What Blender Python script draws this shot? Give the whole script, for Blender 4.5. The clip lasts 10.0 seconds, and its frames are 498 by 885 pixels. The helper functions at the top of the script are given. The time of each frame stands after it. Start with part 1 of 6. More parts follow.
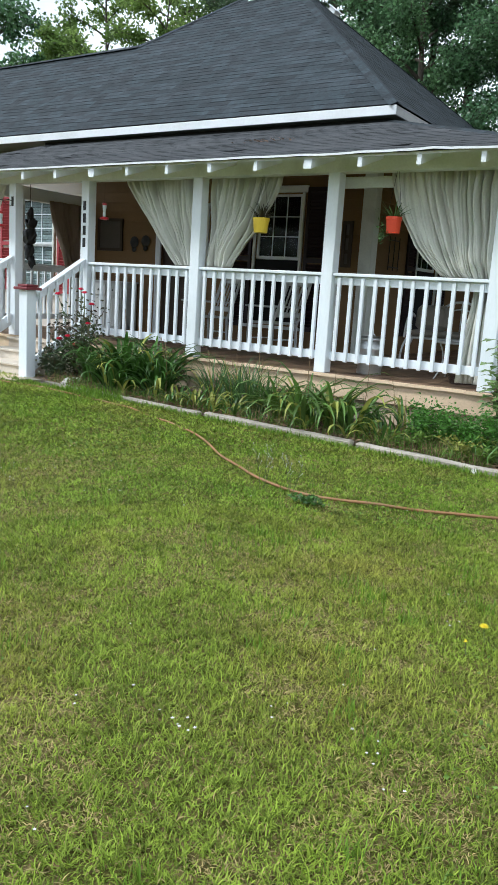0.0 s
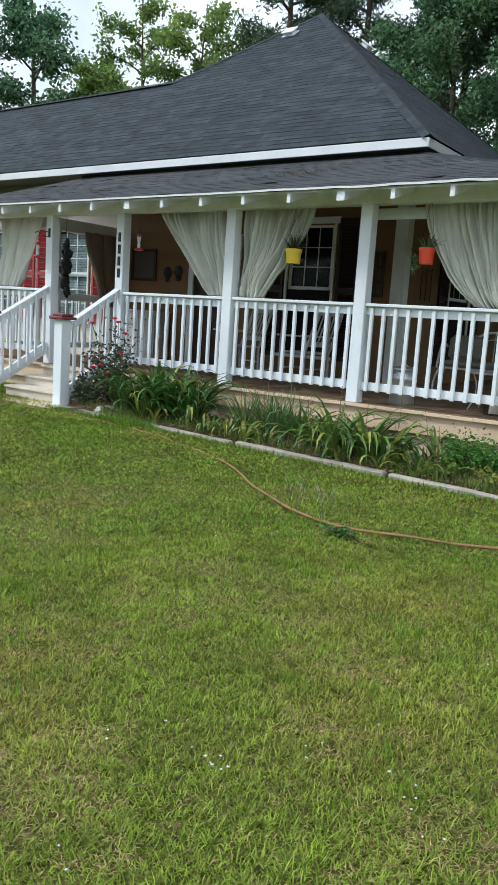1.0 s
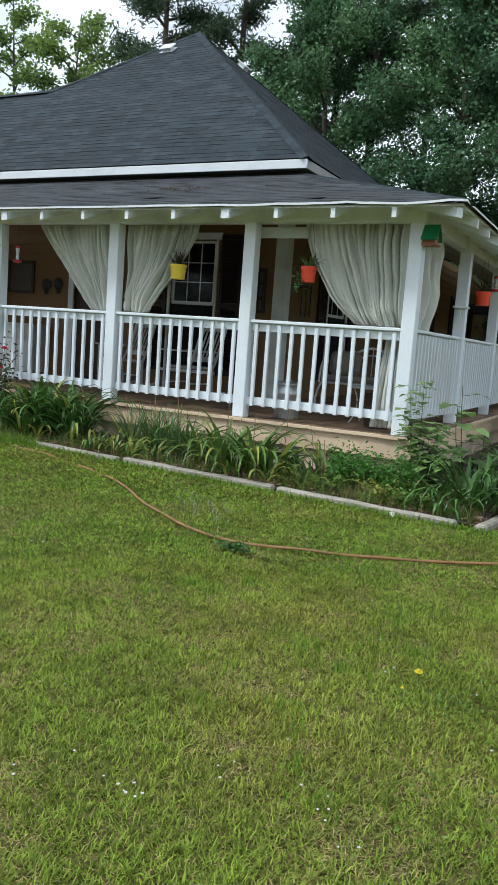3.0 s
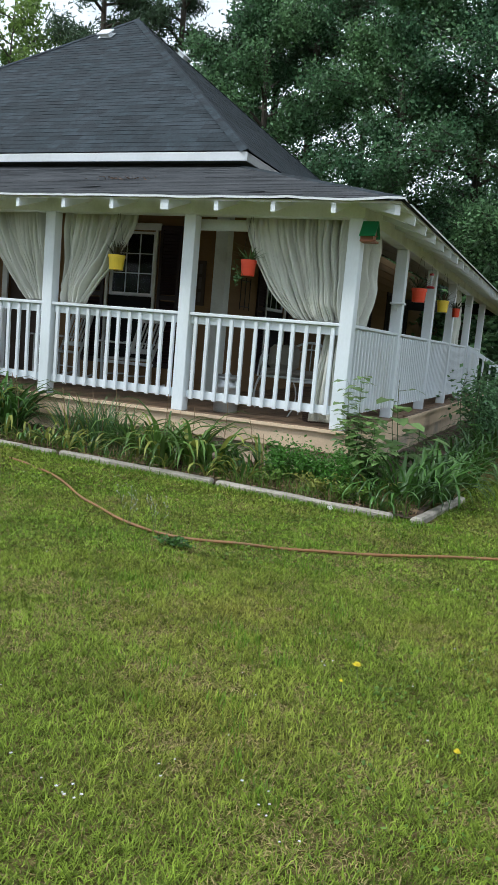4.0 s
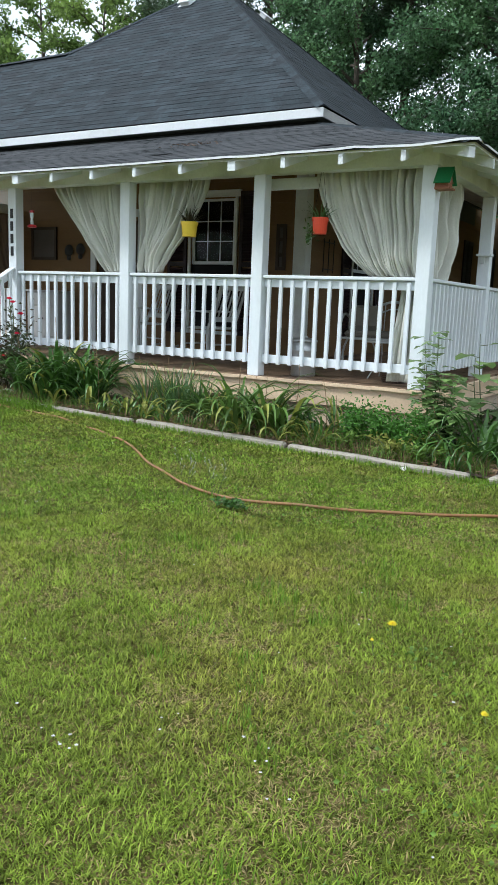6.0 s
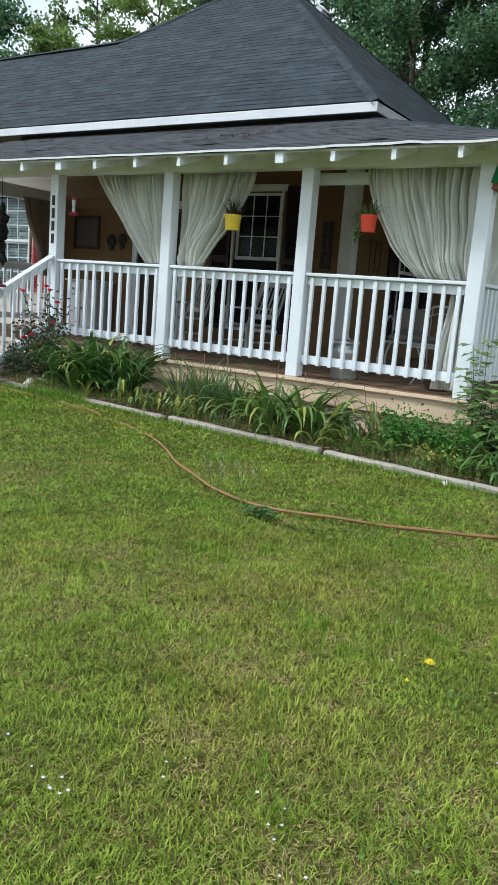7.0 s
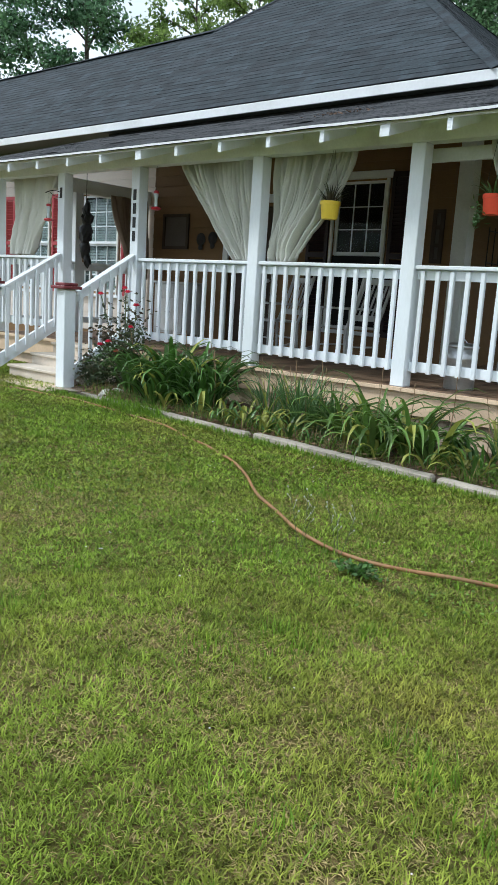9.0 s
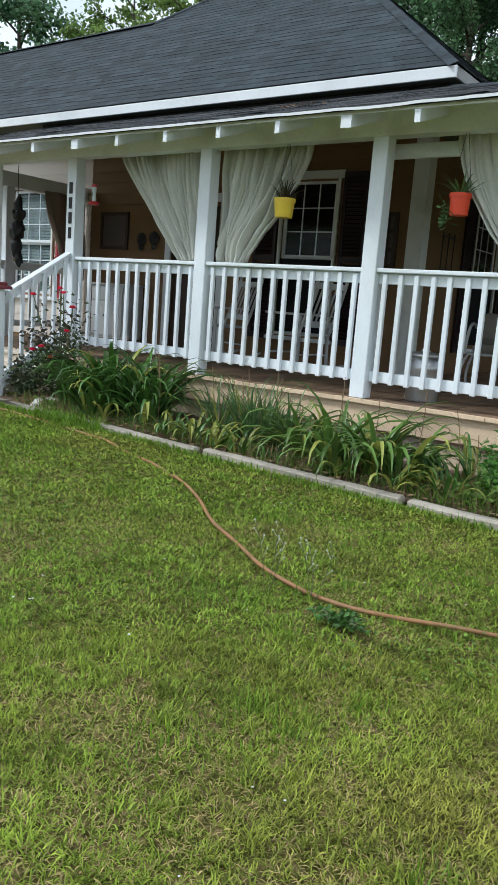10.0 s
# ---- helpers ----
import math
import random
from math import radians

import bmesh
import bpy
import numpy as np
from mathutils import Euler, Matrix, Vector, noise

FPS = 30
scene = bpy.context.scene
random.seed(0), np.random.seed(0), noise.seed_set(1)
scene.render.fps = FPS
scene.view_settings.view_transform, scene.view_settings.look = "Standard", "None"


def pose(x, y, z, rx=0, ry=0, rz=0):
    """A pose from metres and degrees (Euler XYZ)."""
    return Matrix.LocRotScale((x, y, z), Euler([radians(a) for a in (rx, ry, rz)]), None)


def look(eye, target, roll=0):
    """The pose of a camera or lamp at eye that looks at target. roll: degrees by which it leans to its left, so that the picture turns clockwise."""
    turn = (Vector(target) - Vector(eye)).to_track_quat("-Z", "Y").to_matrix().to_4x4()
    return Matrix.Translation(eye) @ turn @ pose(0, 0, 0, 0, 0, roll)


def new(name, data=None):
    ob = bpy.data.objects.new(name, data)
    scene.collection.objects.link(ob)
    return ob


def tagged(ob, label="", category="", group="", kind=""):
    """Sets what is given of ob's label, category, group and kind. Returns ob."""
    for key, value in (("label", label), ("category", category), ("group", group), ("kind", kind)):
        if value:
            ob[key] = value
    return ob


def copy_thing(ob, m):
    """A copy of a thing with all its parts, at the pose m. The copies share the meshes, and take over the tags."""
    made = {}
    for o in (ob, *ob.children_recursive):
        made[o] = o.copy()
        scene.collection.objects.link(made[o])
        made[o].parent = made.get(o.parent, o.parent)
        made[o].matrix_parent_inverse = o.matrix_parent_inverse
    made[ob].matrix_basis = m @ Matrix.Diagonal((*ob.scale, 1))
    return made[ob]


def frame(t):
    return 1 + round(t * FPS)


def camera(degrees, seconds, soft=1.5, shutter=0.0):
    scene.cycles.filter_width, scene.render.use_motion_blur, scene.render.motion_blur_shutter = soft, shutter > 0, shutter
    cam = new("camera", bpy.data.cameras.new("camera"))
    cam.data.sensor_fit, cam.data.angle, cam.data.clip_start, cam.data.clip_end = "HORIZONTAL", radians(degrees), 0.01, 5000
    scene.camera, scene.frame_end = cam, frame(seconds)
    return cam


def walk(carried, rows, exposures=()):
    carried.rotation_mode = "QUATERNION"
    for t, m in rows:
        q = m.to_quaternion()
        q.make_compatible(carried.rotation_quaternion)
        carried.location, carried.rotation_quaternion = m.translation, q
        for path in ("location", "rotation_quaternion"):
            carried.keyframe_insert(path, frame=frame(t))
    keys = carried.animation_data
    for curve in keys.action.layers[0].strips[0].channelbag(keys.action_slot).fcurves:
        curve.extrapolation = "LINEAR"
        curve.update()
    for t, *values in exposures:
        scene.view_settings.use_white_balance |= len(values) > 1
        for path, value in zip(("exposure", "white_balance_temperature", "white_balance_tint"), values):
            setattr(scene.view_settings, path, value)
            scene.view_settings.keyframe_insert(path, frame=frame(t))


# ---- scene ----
# A white wrap-around porch on a farmhouse, seen from the lawn. Metres; the front runs along x, the lawn is at lower y.

cam = camera(35.4, 10.0, soft=1.15)
PATH = [
    (0, (-0.048, 0.097, 1.364), (-1.122, 1.742, 0.991), 3.7),
    (0.5, (-0.033, 0.13, 1.343), (-1.166, 1.741, 0.996), 4.0),
    (1, (-0.076, 0.097, 1.379), (-1.222, 1.707, 1.071), 3.8),
    (1.5, (-0.133, 0.048, 1.404), (-1.15, 1.746, 1.12), 3.7),
    (2, (-0.158, 0.059, 1.383), (-1.133, 1.785, 1.116), 3.5),
    (3.5, (-0.145, 0.031, 1.409), (-0.952, 1.843, 1.152), 4.7),
    (4, (-0.167, 0.044, 1.411), (-0.909, 1.883, 1.149), 5.0),
    (4.5, (-0.161, 0.035, 1.419), (-0.945, 1.855, 1.148), 4.7),
    (5, (-0.091, 0.098, 1.405), (-0.911, 1.902, 1.134), 4.2),
    (5.5, (0.043, 0.215, 1.378), (-0.771, 2.021, 1.104), 3.8),
    (6, (0.114, 0.298, 1.334), (-0.871, 2.003, 0.985), 2.2),
    (7.5, (-0.152, 0.757, 1.327), (-1.226, 2.406, 0.97), 4.8),
    (8, (-0.28, 1.021, 1.284), (-1.398, 2.639, 0.92), 4.0),
    (8.5, (-0.402, 1.297, 1.292), (-1.559, 2.887, 0.928), 2.9),
    (9, (-0.597, 1.462, 1.292), (-1.863, 2.966, 0.923), 3.6),
    (9.5, (-0.85, 1.617, 1.297), (-2.033, 3.19, 0.943), 5.3),
    (10, (-1.058, 1.846, 1.262), (-2.2, 3.452, 0.918), 4.4),
]
walk(cam, [(t, look(eye, target, roll)) for t, eye, target, roll in PATH], exposures=[(t, s, 5800, 6) for t, s in ((0.0, 0.43), (0.5, 0.26), (1.0, 0.18), (2.0, 0.12), (4.0, 0.13), (5.3, 0.08), (6.0, 0.37), (7.5, 0.26), (9.0, 0.30), (10.0, 0.18))])

# ---- light: a veiled sun from the front left under a bright, mostly clouded sky ----
SUN_FROM = Vector((-0.62, -0.52, 0.82)).normalized()
sun_elevation = math.asin(SUN_FROM.z)
sun_azimuth = math.atan2(SUN_FROM.x, SUN_FROM.y)

world = bpy.data.worlds.new("sky")
scene.world = world
world.use_nodes = True
wn, wl = world.node_tree.nodes, world.node_tree.links
wn.clear()
sky = wn.new("ShaderNodeTexSky")
sky.sky_type = "NISHITA"
sky.sun_disc = False
sky.sun_elevation, sky.sun_rotation = sun_elevation, sun_azimuth
sky.air_density, sky.dust_density = 1.2, 2.0
sky_bg = wn.new("ShaderNodeBackground")
sky_bg.inputs["Strength"].default_value = 0.10
wl.new(sky.outputs["Color"], sky_bg.inputs["Color"])
cloud_bg = wn.new("ShaderNodeBackground")
cloud_bg.inputs["Color"].default_value = (0.94, 0.97, 1.0, 1)
cloud_bg.inputs["Strength"].default_value = 1.08
coords = wn.new("ShaderNodeTexCoord")
cloud_noise = wn.new("ShaderNodeTexNoise")
cloud_noise.inputs["Scale"].default_value = 2.3
cloud_noise.inputs["Detail"].default_value = 6
wl.new(coords.outputs["Generated"], cloud_noise.inputs["Vector"])
cloud_ramp = wn.new("ShaderNodeValToRGB")
cloud_ramp.color_ramp.elements[0].position = 0.24
cloud_ramp.color_ramp.elements[1].position = 0.46
wl.new(cloud_noise.outputs["Fac"], cloud_ramp.inputs["Fac"])
mix_bg = wn.new("ShaderNodeMixShader")
wl.new(cloud_ramp.outputs["Color"], mix_bg.inputs["Fac"])
wl.new(sky_bg.outputs["Background"], mix_bg.inputs[1])
wl.new(cloud_bg.outputs["Background"], mix_bg.inputs[2])
world_out = wn.new("ShaderNodeOutputWorld")
wl.new(mix_bg.outputs["Shader"], world_out.inputs["Surface"])

sun = new("sun", bpy.data.lights.new("sun", "SUN"))
sun.data.energy, sun.data.angle, sun.data.color = 2.2, radians(9), (1.0, 0.95, 0.87)
sun.matrix_basis = look(SUN_FROM * 40, (0, 0, 0))


# ---- materials ----
def material(name, base, rough=0.6, spread=0.18, scale=6.0, fine=60.0, bump=0.15, metal=0.0, stretch=(1, 1, 1),
             other=None, cover=0.5, soft=0.12, per_object=0.0, per_island=0.0, translucent=0.0, spec=0.4, bump_scale=None, coat=0.0):
    """base: linear colour; other: a second colour in patches, over the share 'cover' of the surface."""
    m = bpy.data.materials.new(name)
    m.use_nodes = True
    n, l = m.node_tree.nodes, m.node_tree.links
    bsdf = n["Principled BSDF"]
    bsdf.inputs["Roughness"].default_value = rough
    bsdf.inputs["Metallic"].default_value = metal
    bsdf.inputs["Specular IOR Level"].default_value = spec
    bsdf.inputs["Coat Weight"].default_value = coat
    tex = n.new("ShaderNodeTexCoord")
    mapping = n.new("ShaderNodeMapping")
    mapping.inputs["Scale"].default_value = stretch
    geo = n.new("ShaderNodeNewGeometry")
    l.new(geo.outputs["Position"], mapping.inputs["Vector"])
    big = n.new("ShaderNodeTexNoise")
    big.inputs["Scale"].default_value, big.inputs["Detail"].default_value = scale, 4
    small = n.new("ShaderNodeTexNoise")
    small.inputs["Scale"].default_value, small.inputs["Detail"].default_value = fine, 3
    l.new(mapping.outputs["Vector"], big.inputs["Vector"])
    l.new(mapping.outputs["Vector"], small.inputs["Vector"])
    add = n.new("ShaderNodeMath")
    add.operation = "ADD"
    l.new(big.outputs["Fac"], add.inputs[0])
    l.new(small.outputs["Fac"], add.inputs[1])
    value = n.new("ShaderNodeMapRange")
    value.inputs["From Min"].default_value, value.inputs["From Max"].default_value = 0.6, 1.4
    value.inputs["To Min"].default_value, value.inputs["To Max"].default_value = 1 - spread, 1 + spread
    l.new(add.outputs["Value"], value.inputs["Value"])
    last = value.outputs["Result"]
    for amount, source in ((per_object, None), (per_island, geo.outputs["Random Per Island"])):
        if amount:
            if source is None:
                source = n.new("ShaderNodeObjectInfo").outputs["Random"]
            rng = n.new("ShaderNodeMapRange")
            rng.inputs["To Min"].default_value, rng.inputs["To Max"].default_value = 1 - amount, 1 + amount
            l.new(source, rng.inputs["Value"])
            mul = n.new("ShaderNodeMath")
            mul.operation = "MULTIPLY"
            l.new(last, mul.inputs[0])
            l.new(rng.outputs["Result"], mul.inputs[1])
            last = mul.outputs["Value"]
    colour = n.new("ShaderNodeMix")
    colour.data_type = "RGBA"
    colour.inputs["A"].default_value = (*base, 1)
    colour.inputs["B"].default_value = (*(other or base), 1)
    colour.inputs["Factor"].default_value = 0
    if other:
        patch = n.new("ShaderNodeTexNoise")
        patch.inputs["Scale"].default_value, patch.inputs["Detail"].default_value = scale * 0.45, 6
        l.new(mapping.outputs["Vector"], patch.inputs["Vector"])
        edge = n.new("ShaderNodeMapRange")
        edge.inputs["From Min"].default_value = 0.5 + (0.5 - cover) * 0.5 - soft
        edge.inputs["From Max"].default_value = 0.5 + (0.5 - cover) * 0.5 + soft
        l.new(patch.outputs["Fac"], edge.inputs["Value"])
        l.new(edge.outputs["Result"], colour.inputs["Factor"])
    scaled = n.new("ShaderNodeVectorMath")
    scaled.operation = "SCALE"
    l.new(colour.outputs["Result"], scaled.inputs[0])
    l.new(last, scaled.inputs["Scale"])
    l.new(scaled.outputs["Vector"], bsdf.inputs["Base Color"])
    if bump:
        bn = n.new("ShaderNodeBump")
        bn.inputs["Strength"].default_value = bump
        bn.inputs["Distance"].default_value = 0.01
        l.new(small.outputs["Fac"], bn.inputs["Height"])
        l.new(bn.outputs["Normal"], bsdf.inputs["Normal"])
    if translucent:
        tr = n.new("ShaderNodeBsdfTranslucent")
        l.new(scaled.outputs["Vector"], tr.inputs["Color"])
        mixer = n.new("ShaderNodeMixShader")
        mixer.inputs["Fac"].default_value = translucent
        l.new(bsdf.outputs["BSDF"], mixer.inputs[1])
        l.new(tr.outputs["BSDF"], mixer.inputs[2])
        l.new(mixer.outputs["Shader"], n["Material Output"].inputs["Surface"])
    return m


WHITE = material("white_paint", (0.78, 0.82, 0.86), 0.45, 0.05, 3, 45, 0.12, other=(0.66, 0.69, 0.69), cover=0.2, stretch=(1, 1, 0.35), per_object=0.03)
WHITE_OLD = material("weathered_white_paint", (0.74, 0.77, 0.74), 0.55, 0.08, 4, 40, 0.2, other=(0.52, 0.54, 0.49), cover=0.22, per_object=0.05)
TRIM_WHITE = material("white_fascia_paint", (0.72, 0.74, 0.76), 0.45, 0.06, 3, 30, 0.08, other=(0.6, 0.62, 0.62), cover=0.25)
# Side fascia: weathered grey, darkened for the side turned from the sun.
SIDE_SHADE_BOARD = material("weathered_side_shade_board", (0.36, 0.36, 0.355), 0.8, 0.2, 3, 40, 0.3, stretch=(2, 0.4, 2), other=(0.24, 0.235, 0.225), cover=0.4)
RED_PAINT = material("red_painted_wood", (0.17, 0.032, 0.038), 0.5, 0.15, 5, 60, 0.2)
SHUTTER_RED = material("red_shutter_paint", (0.36, 0.05, 0.06), 0.5, 0.1, 5, 50, 0.1)
SHUTTER_DARK = material("dark_plum_shutter_paint", (0.018, 0.007, 0.011), 0.5, 0.15, 5, 50, 0.1)
# One siding, two tones: porch shade in the first, daylight in the second.
SIDING_SHADED = material("shaded_tan_siding", (0.200, 0.122, 0.060), 0.65, 0.12, 3, 40, 0.15, stretch=(0.4, 0.4, 2), per_object=0.08, spec=0.2)
SIDING_LIT = material("lit_beige_siding", (0.62, 0.55, 0.49), 0.6, 0.07, 3, 40, 0.12, stretch=(0.4, 0.4, 2), per_object=0.05)
TAN_PAINT = material("tan_deck_paint", (0.70, 0.525, 0.36), 0.6, 0.14, 4, 50, 0.25, other=(0.54, 0.40, 0.28), cover=0.28, per_object=0.07)
DECK = material("worn_brown_deck_boards", (0.25, 0.165, 0.105), 0.6, 0.22, 5, 45, 0.3, stretch=(3, 0.5, 1), other=(0.14, 0.09, 0.06), cover=0.4, per_object=0.14)
CONCRETE = material("stained_concrete", (0.60, 0.47, 0.345), 0.85, 0.2, 4, 60, 0.35, other=(0.36, 0.31, 0.26), cover=0.35)
SHINGLE = material("dark_asphalt_shingle", (0.0185, 0.0268, 0.0325), 0.85, 0.5, 5.0, 30, 0.4, per_object=0.3, per_island=0.32, other=(0.027, 0.0335, 0.0405), cover=0.4, soft=0.2, spec=0.28)
SHINGLE_OLD = material("faded_asphalt_shingle", (0.050, 0.052, 0.056), 0.9, 0.4, 4.0, 34, 0.4, per_object=0.22, per_island=0.25, other=(0.030, 0.033, 0.037), cover=0.4, soft=0.2, spec=0.25)
ROOF_BASE = material("roof_underlay", (0.025, 0.026, 0.028), 0.9, 0.2, 3, 90, 0.4)
TIMBER = material("grey_weathered_timber", (0.36, 0.322, 0.272), 0.9, 0.4, 5, 55, 0.6, stretch=(0.5, 2, 2), other=(0.19, 0.175, 0.14), cover=0.38)
SOIL = material("dark_mulch_soil", (0.075, 0.05, 0.035), 0.95, 0.4, 9, 80, 0.9, other=(0.14, 0.1, 0.07), cover=0.3)
TURF = material("thatch_and_soil_under_grass", (0.082, 0.080, 0.022), 1.0, 0.6, 45, 210, 1.0, other=(0.21, 0.16, 0.072), cover=0.42, spec=0.03)
STEP_PAINT = material("worn_beige_step_paint", (0.64, 0.565, 0.475), 0.65, 0.15, 4, 50, 0.25, other=(0.46, 0.38, 0.30), cover=0.35, per_object=0.06)
CURTAIN = material("grey_green_canvas", (0.70, 0.70, 0.635), 0.85, 0.14, 4, 140, 0.2, other=(0.53, 0.535, 0.47), cover=0.35, translucent=0.08, stretch=(1, 1, 0.4))
CURTAIN_BROWN = material("brown_canvas", (0.28, 0.22, 0.17), 0.85, 0.1, 4, 140, 0.2, translucent=0.15)
HOSE = material("orange_brown_rubber", (0.28, 0.135, 0.055), 0.6, 0.25, 6, 60, 0.1, other=(0.23, 0.13, 0.06), cover=0.4)
YELLOW = material("yellow_plastic", (0.80, 0.58, 0.05), 0.4, 0.06, 6, 40, 0.05)
ORANGE = material("orange_red_plastic", (0.80, 0.08, 0.03), 0.4, 0.06, 6, 40, 0.05)
GREEN_PAINT = material("green_painted_tin", (0.015, 0.17, 0.06), 0.45, 0.12, 8, 60, 0.1)
BIRD_WOOD = material("reddish_brown_wood", (0.27, 0.11, 0.06), 0.7, 0.2, 9, 60, 0.3, stretch=(1, 1, 3))
BLACK_IRON = material("black_iron", (0.012, 0.012, 0.013), 0.5, 0.2, 9, 60, 0.1)
SCREEN = material("dark_insect_screen", (0.008, 0.008, 0.010), 0.7, 0.2, 9, 200, 0.1, spec=0.2)
DARK_WOOD = material("dark_brown_wood", (0.045, 0.028, 0.02), 0.55, 0.2, 6, 60, 0.2)
GALVANISED = material("galvanised_steel", (0.62, 0.64, 0.66), 0.38, 0.12, 12, 50, 0.06, metal=0.85)
WHITE_IRON = material("chalky_white_metal", (0.50, 0.515, 0.52), 0.5, 0.08, 9, 60, 0.1)
CREAM = material("cream_cushion_cloth", (0.20, 0.185, 0.155), 0.9, 0.15, 9, 120, 0.3)
RED_PLASTIC = material("clear_red_plastic", (0.42, 0.02, 0.03), 0.3, 0.1, 9, 40, 0.0, spec=0.6)
STONE = material("pale_limestone", (0.62, 0.60, 0.56), 0.85, 0.15, 12, 60, 0.5)
DARK_ROOM = material("dark_room_fill", (0.10, 0.09, 0.08), 0.9, 0.1, 3, 30, 0.1)
BLIND = material("white_window_blind", (0.55, 0.62, 0.64), 0.6, 0.06, 3, 30, 0.05)
BARK = material("grey_brown_bark", (0.085, 0.07, 0.055), 0.95, 0.35, 4, 30, 0.9, stretch=(2, 2, 0.5))
LEAF_WOODS = material("deep_green_tree_leaves", (0.155, 0.275, 0.118), 0.42, 0.25, 0.5, 3, 0.0, per_island=0.65, other=(0.078, 0.165, 0.082), cover=0.5, translucent=0.38)
LEAF_LIGHT = material("yellow_green_tree_leaves", (0.22, 0.31, 0.075), 0.5, 0.2, 0.5, 3, 0.0, per_island=0.4, other=(0.12, 0.20, 0.055), cover=0.45, translucent=0.55)
NEEDLES = material("dull_pine_needles", (0.075, 0.12, 0.065), 0.6, 0.25, 0.6, 3, 0.0, per_island=0.4, translucent=0.25)
GRASS = material("lawn_grass_blades", (0.208, 0.278, 0.034), 0.5, 0.5, 2.2, 22, 0.0, per_island=0.6, other=(0.29, 0.275, 0.055), cover=0.28, soft=0.14, translucent=0.24, spec=0.15)
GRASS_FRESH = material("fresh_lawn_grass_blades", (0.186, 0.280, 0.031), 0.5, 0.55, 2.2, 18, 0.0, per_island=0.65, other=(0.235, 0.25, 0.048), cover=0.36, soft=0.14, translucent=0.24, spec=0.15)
GRASS_LONG = material("long_grass_tuft_blades", (0.155, 0.27, 0.024), 0.5, 0.15, 3, 9, 0.0, per_island=0.4, translucent=0.3, spec=0.3)
GRASS_DRY = material("dry_grass_straw", (0.36, 0.285, 0.115), 0.7, 0.25, 3, 9, 0.0, per_island=0.4, translucent=0.15)
CLOVER = material("clover_leaves", (0.14, 0.24, 0.035), 0.5, 0.2, 5, 12, 0.0, per_island=0.35, translucent=0.25)
LILY = material("daylily_leaves", (0.066, 0.145, 0.028), 0.34, 0.15, 3, 14, 0.0, per_island=0.5, translucent=0.22, spec=0.5)
LILY_YELLOW = material("yellowing_lily_leaves", (0.30, 0.32, 0.07), 0.45, 0.15, 4, 14, 0.0, per_island=0.25, translucent=0.25)
LILY_BRIGHT = material("bright_daylily_leaves", (0.115, 0.205, 0.042), 0.36, 0.15, 3, 14, 0.0, per_island=0.45, translucent=0.25, spec=0.5)
IRIS = material("blue_green_iris_leaves", (0.105, 0.19, 0.066), 0.42, 0.15, 3, 14, 0.0, per_island=0.25, translucent=0.2)
SHRUB_LEAF = material("small_bright_shrub_leaves", (0.085, 0.21, 0.03), 0.45, 0.25, 6, 14, 0.0, per_island=0.45, translucent=0.3)
ROSE_LEAF = material("dark_rose_leaves", (0.062, 0.088, 0.042), 0.45, 0.2, 6, 14, 0.0, per_island=0.5, other=(0.085, 0.045, 0.036), cover=0.4, translucent=0.15)
ROSE = material("crimson_rose_petals", (0.75, 0.03, 0.09), 0.5, 0.15, 12, 40, 0.0, per_island=0.25, translucent=0.2)
# Olive-grey darkened for the shade under the main eaves.
OLIVE_SHADE = material("olive_grey_eave_shade", (0.11, 0.12, 0.095), 0.7, 0.15, 3, 40, 0.15)
DEAD_LEAF = material("brown_dead_leaves", (0.24, 0.16, 0.09), 0.8, 0.25, 9, 30, 0.0, per_island=0.5, translucent=0.1)
ROOF_LITTER = material("dull_brown_pine_straw", (0.13, 0.085, 0.06), 0.9, 0.25, 9, 30, 0.0, per_island=0.5)
STEM = material("green_brown_stems", (0.10, 0.12, 0.05), 0.6, 0.2, 9, 30, 0.1)
BROAD_LEAF = material("broad_green_leaves", (0.20, 0.31, 0.10), 0.42, 0.15, 6, 20, 0.05, per_island=0.3, translucent=0.3)
PETAL_YELLOW = material("yellow_petals", (0.85, 0.70, 0.03), 0.5, 0.06, 12, 40, 0.0, per_island=0.1, translucent=0.25)
PETAL_WHITE = material("white_lilac_petals", (0.72, 0.68, 0.76), 0.5, 0.06, 12, 40, 0.0, translucent=0.2)
SEED_HEAD = material("pale_seed_heads", (0.42, 0.43, 0.36), 0.7, 0.15, 12, 40, 0.0)


def glass_material():
    m = bpy.data.materials.new("dark_window_glass")
    m.use_nodes = True
    b = m.node_tree.nodes["Principled BSDF"]
    b.inputs["Base Color"].default_value = (0.45, 0.5, 0.5, 1)
    b.inputs["Roughness"].default_value = 0.03
    b.inputs["Transmission Weight"].default_value = 1.0
    b.inputs["IOR"].default_value = 1.22
    return m


GLASS = glass_material()


# ---- helpers ----
def ground_z(x, y):
    """The lawn rises a little towards the steps, and falls away past the end of the bed."""
    rise = 0.021 * max(0.0, -1.5 - x) * min(1.0, max(0.0, (y - 2.0) / 4.0)) if x > -12 else 0.22 * min(1.0, max(0.0, (y - 2.0) / 4.0))
    far = min(1.0, max(0.0, (math.hypot(x + 3, y - 4) - 16) / 20))
    return rise * (1 - far) + 0.012 * noise.noise((x * 0.6, y * 0.6, 0.0)) * (1 - far)


def mesh_object(name, verts, faces, mat, parent=None, label="", smooth=False):
    me = bpy.data.meshes.new(name)
    me.from_pydata(verts, [], faces)
    me.materials.append(mat)
    if smooth:
        me.polygons.foreach_set("use_smooth", [True] * len(me.polygons))
    ob = new(name, me)
    if parent is not None:
        ob.parent = parent
    return tagged(ob, label)


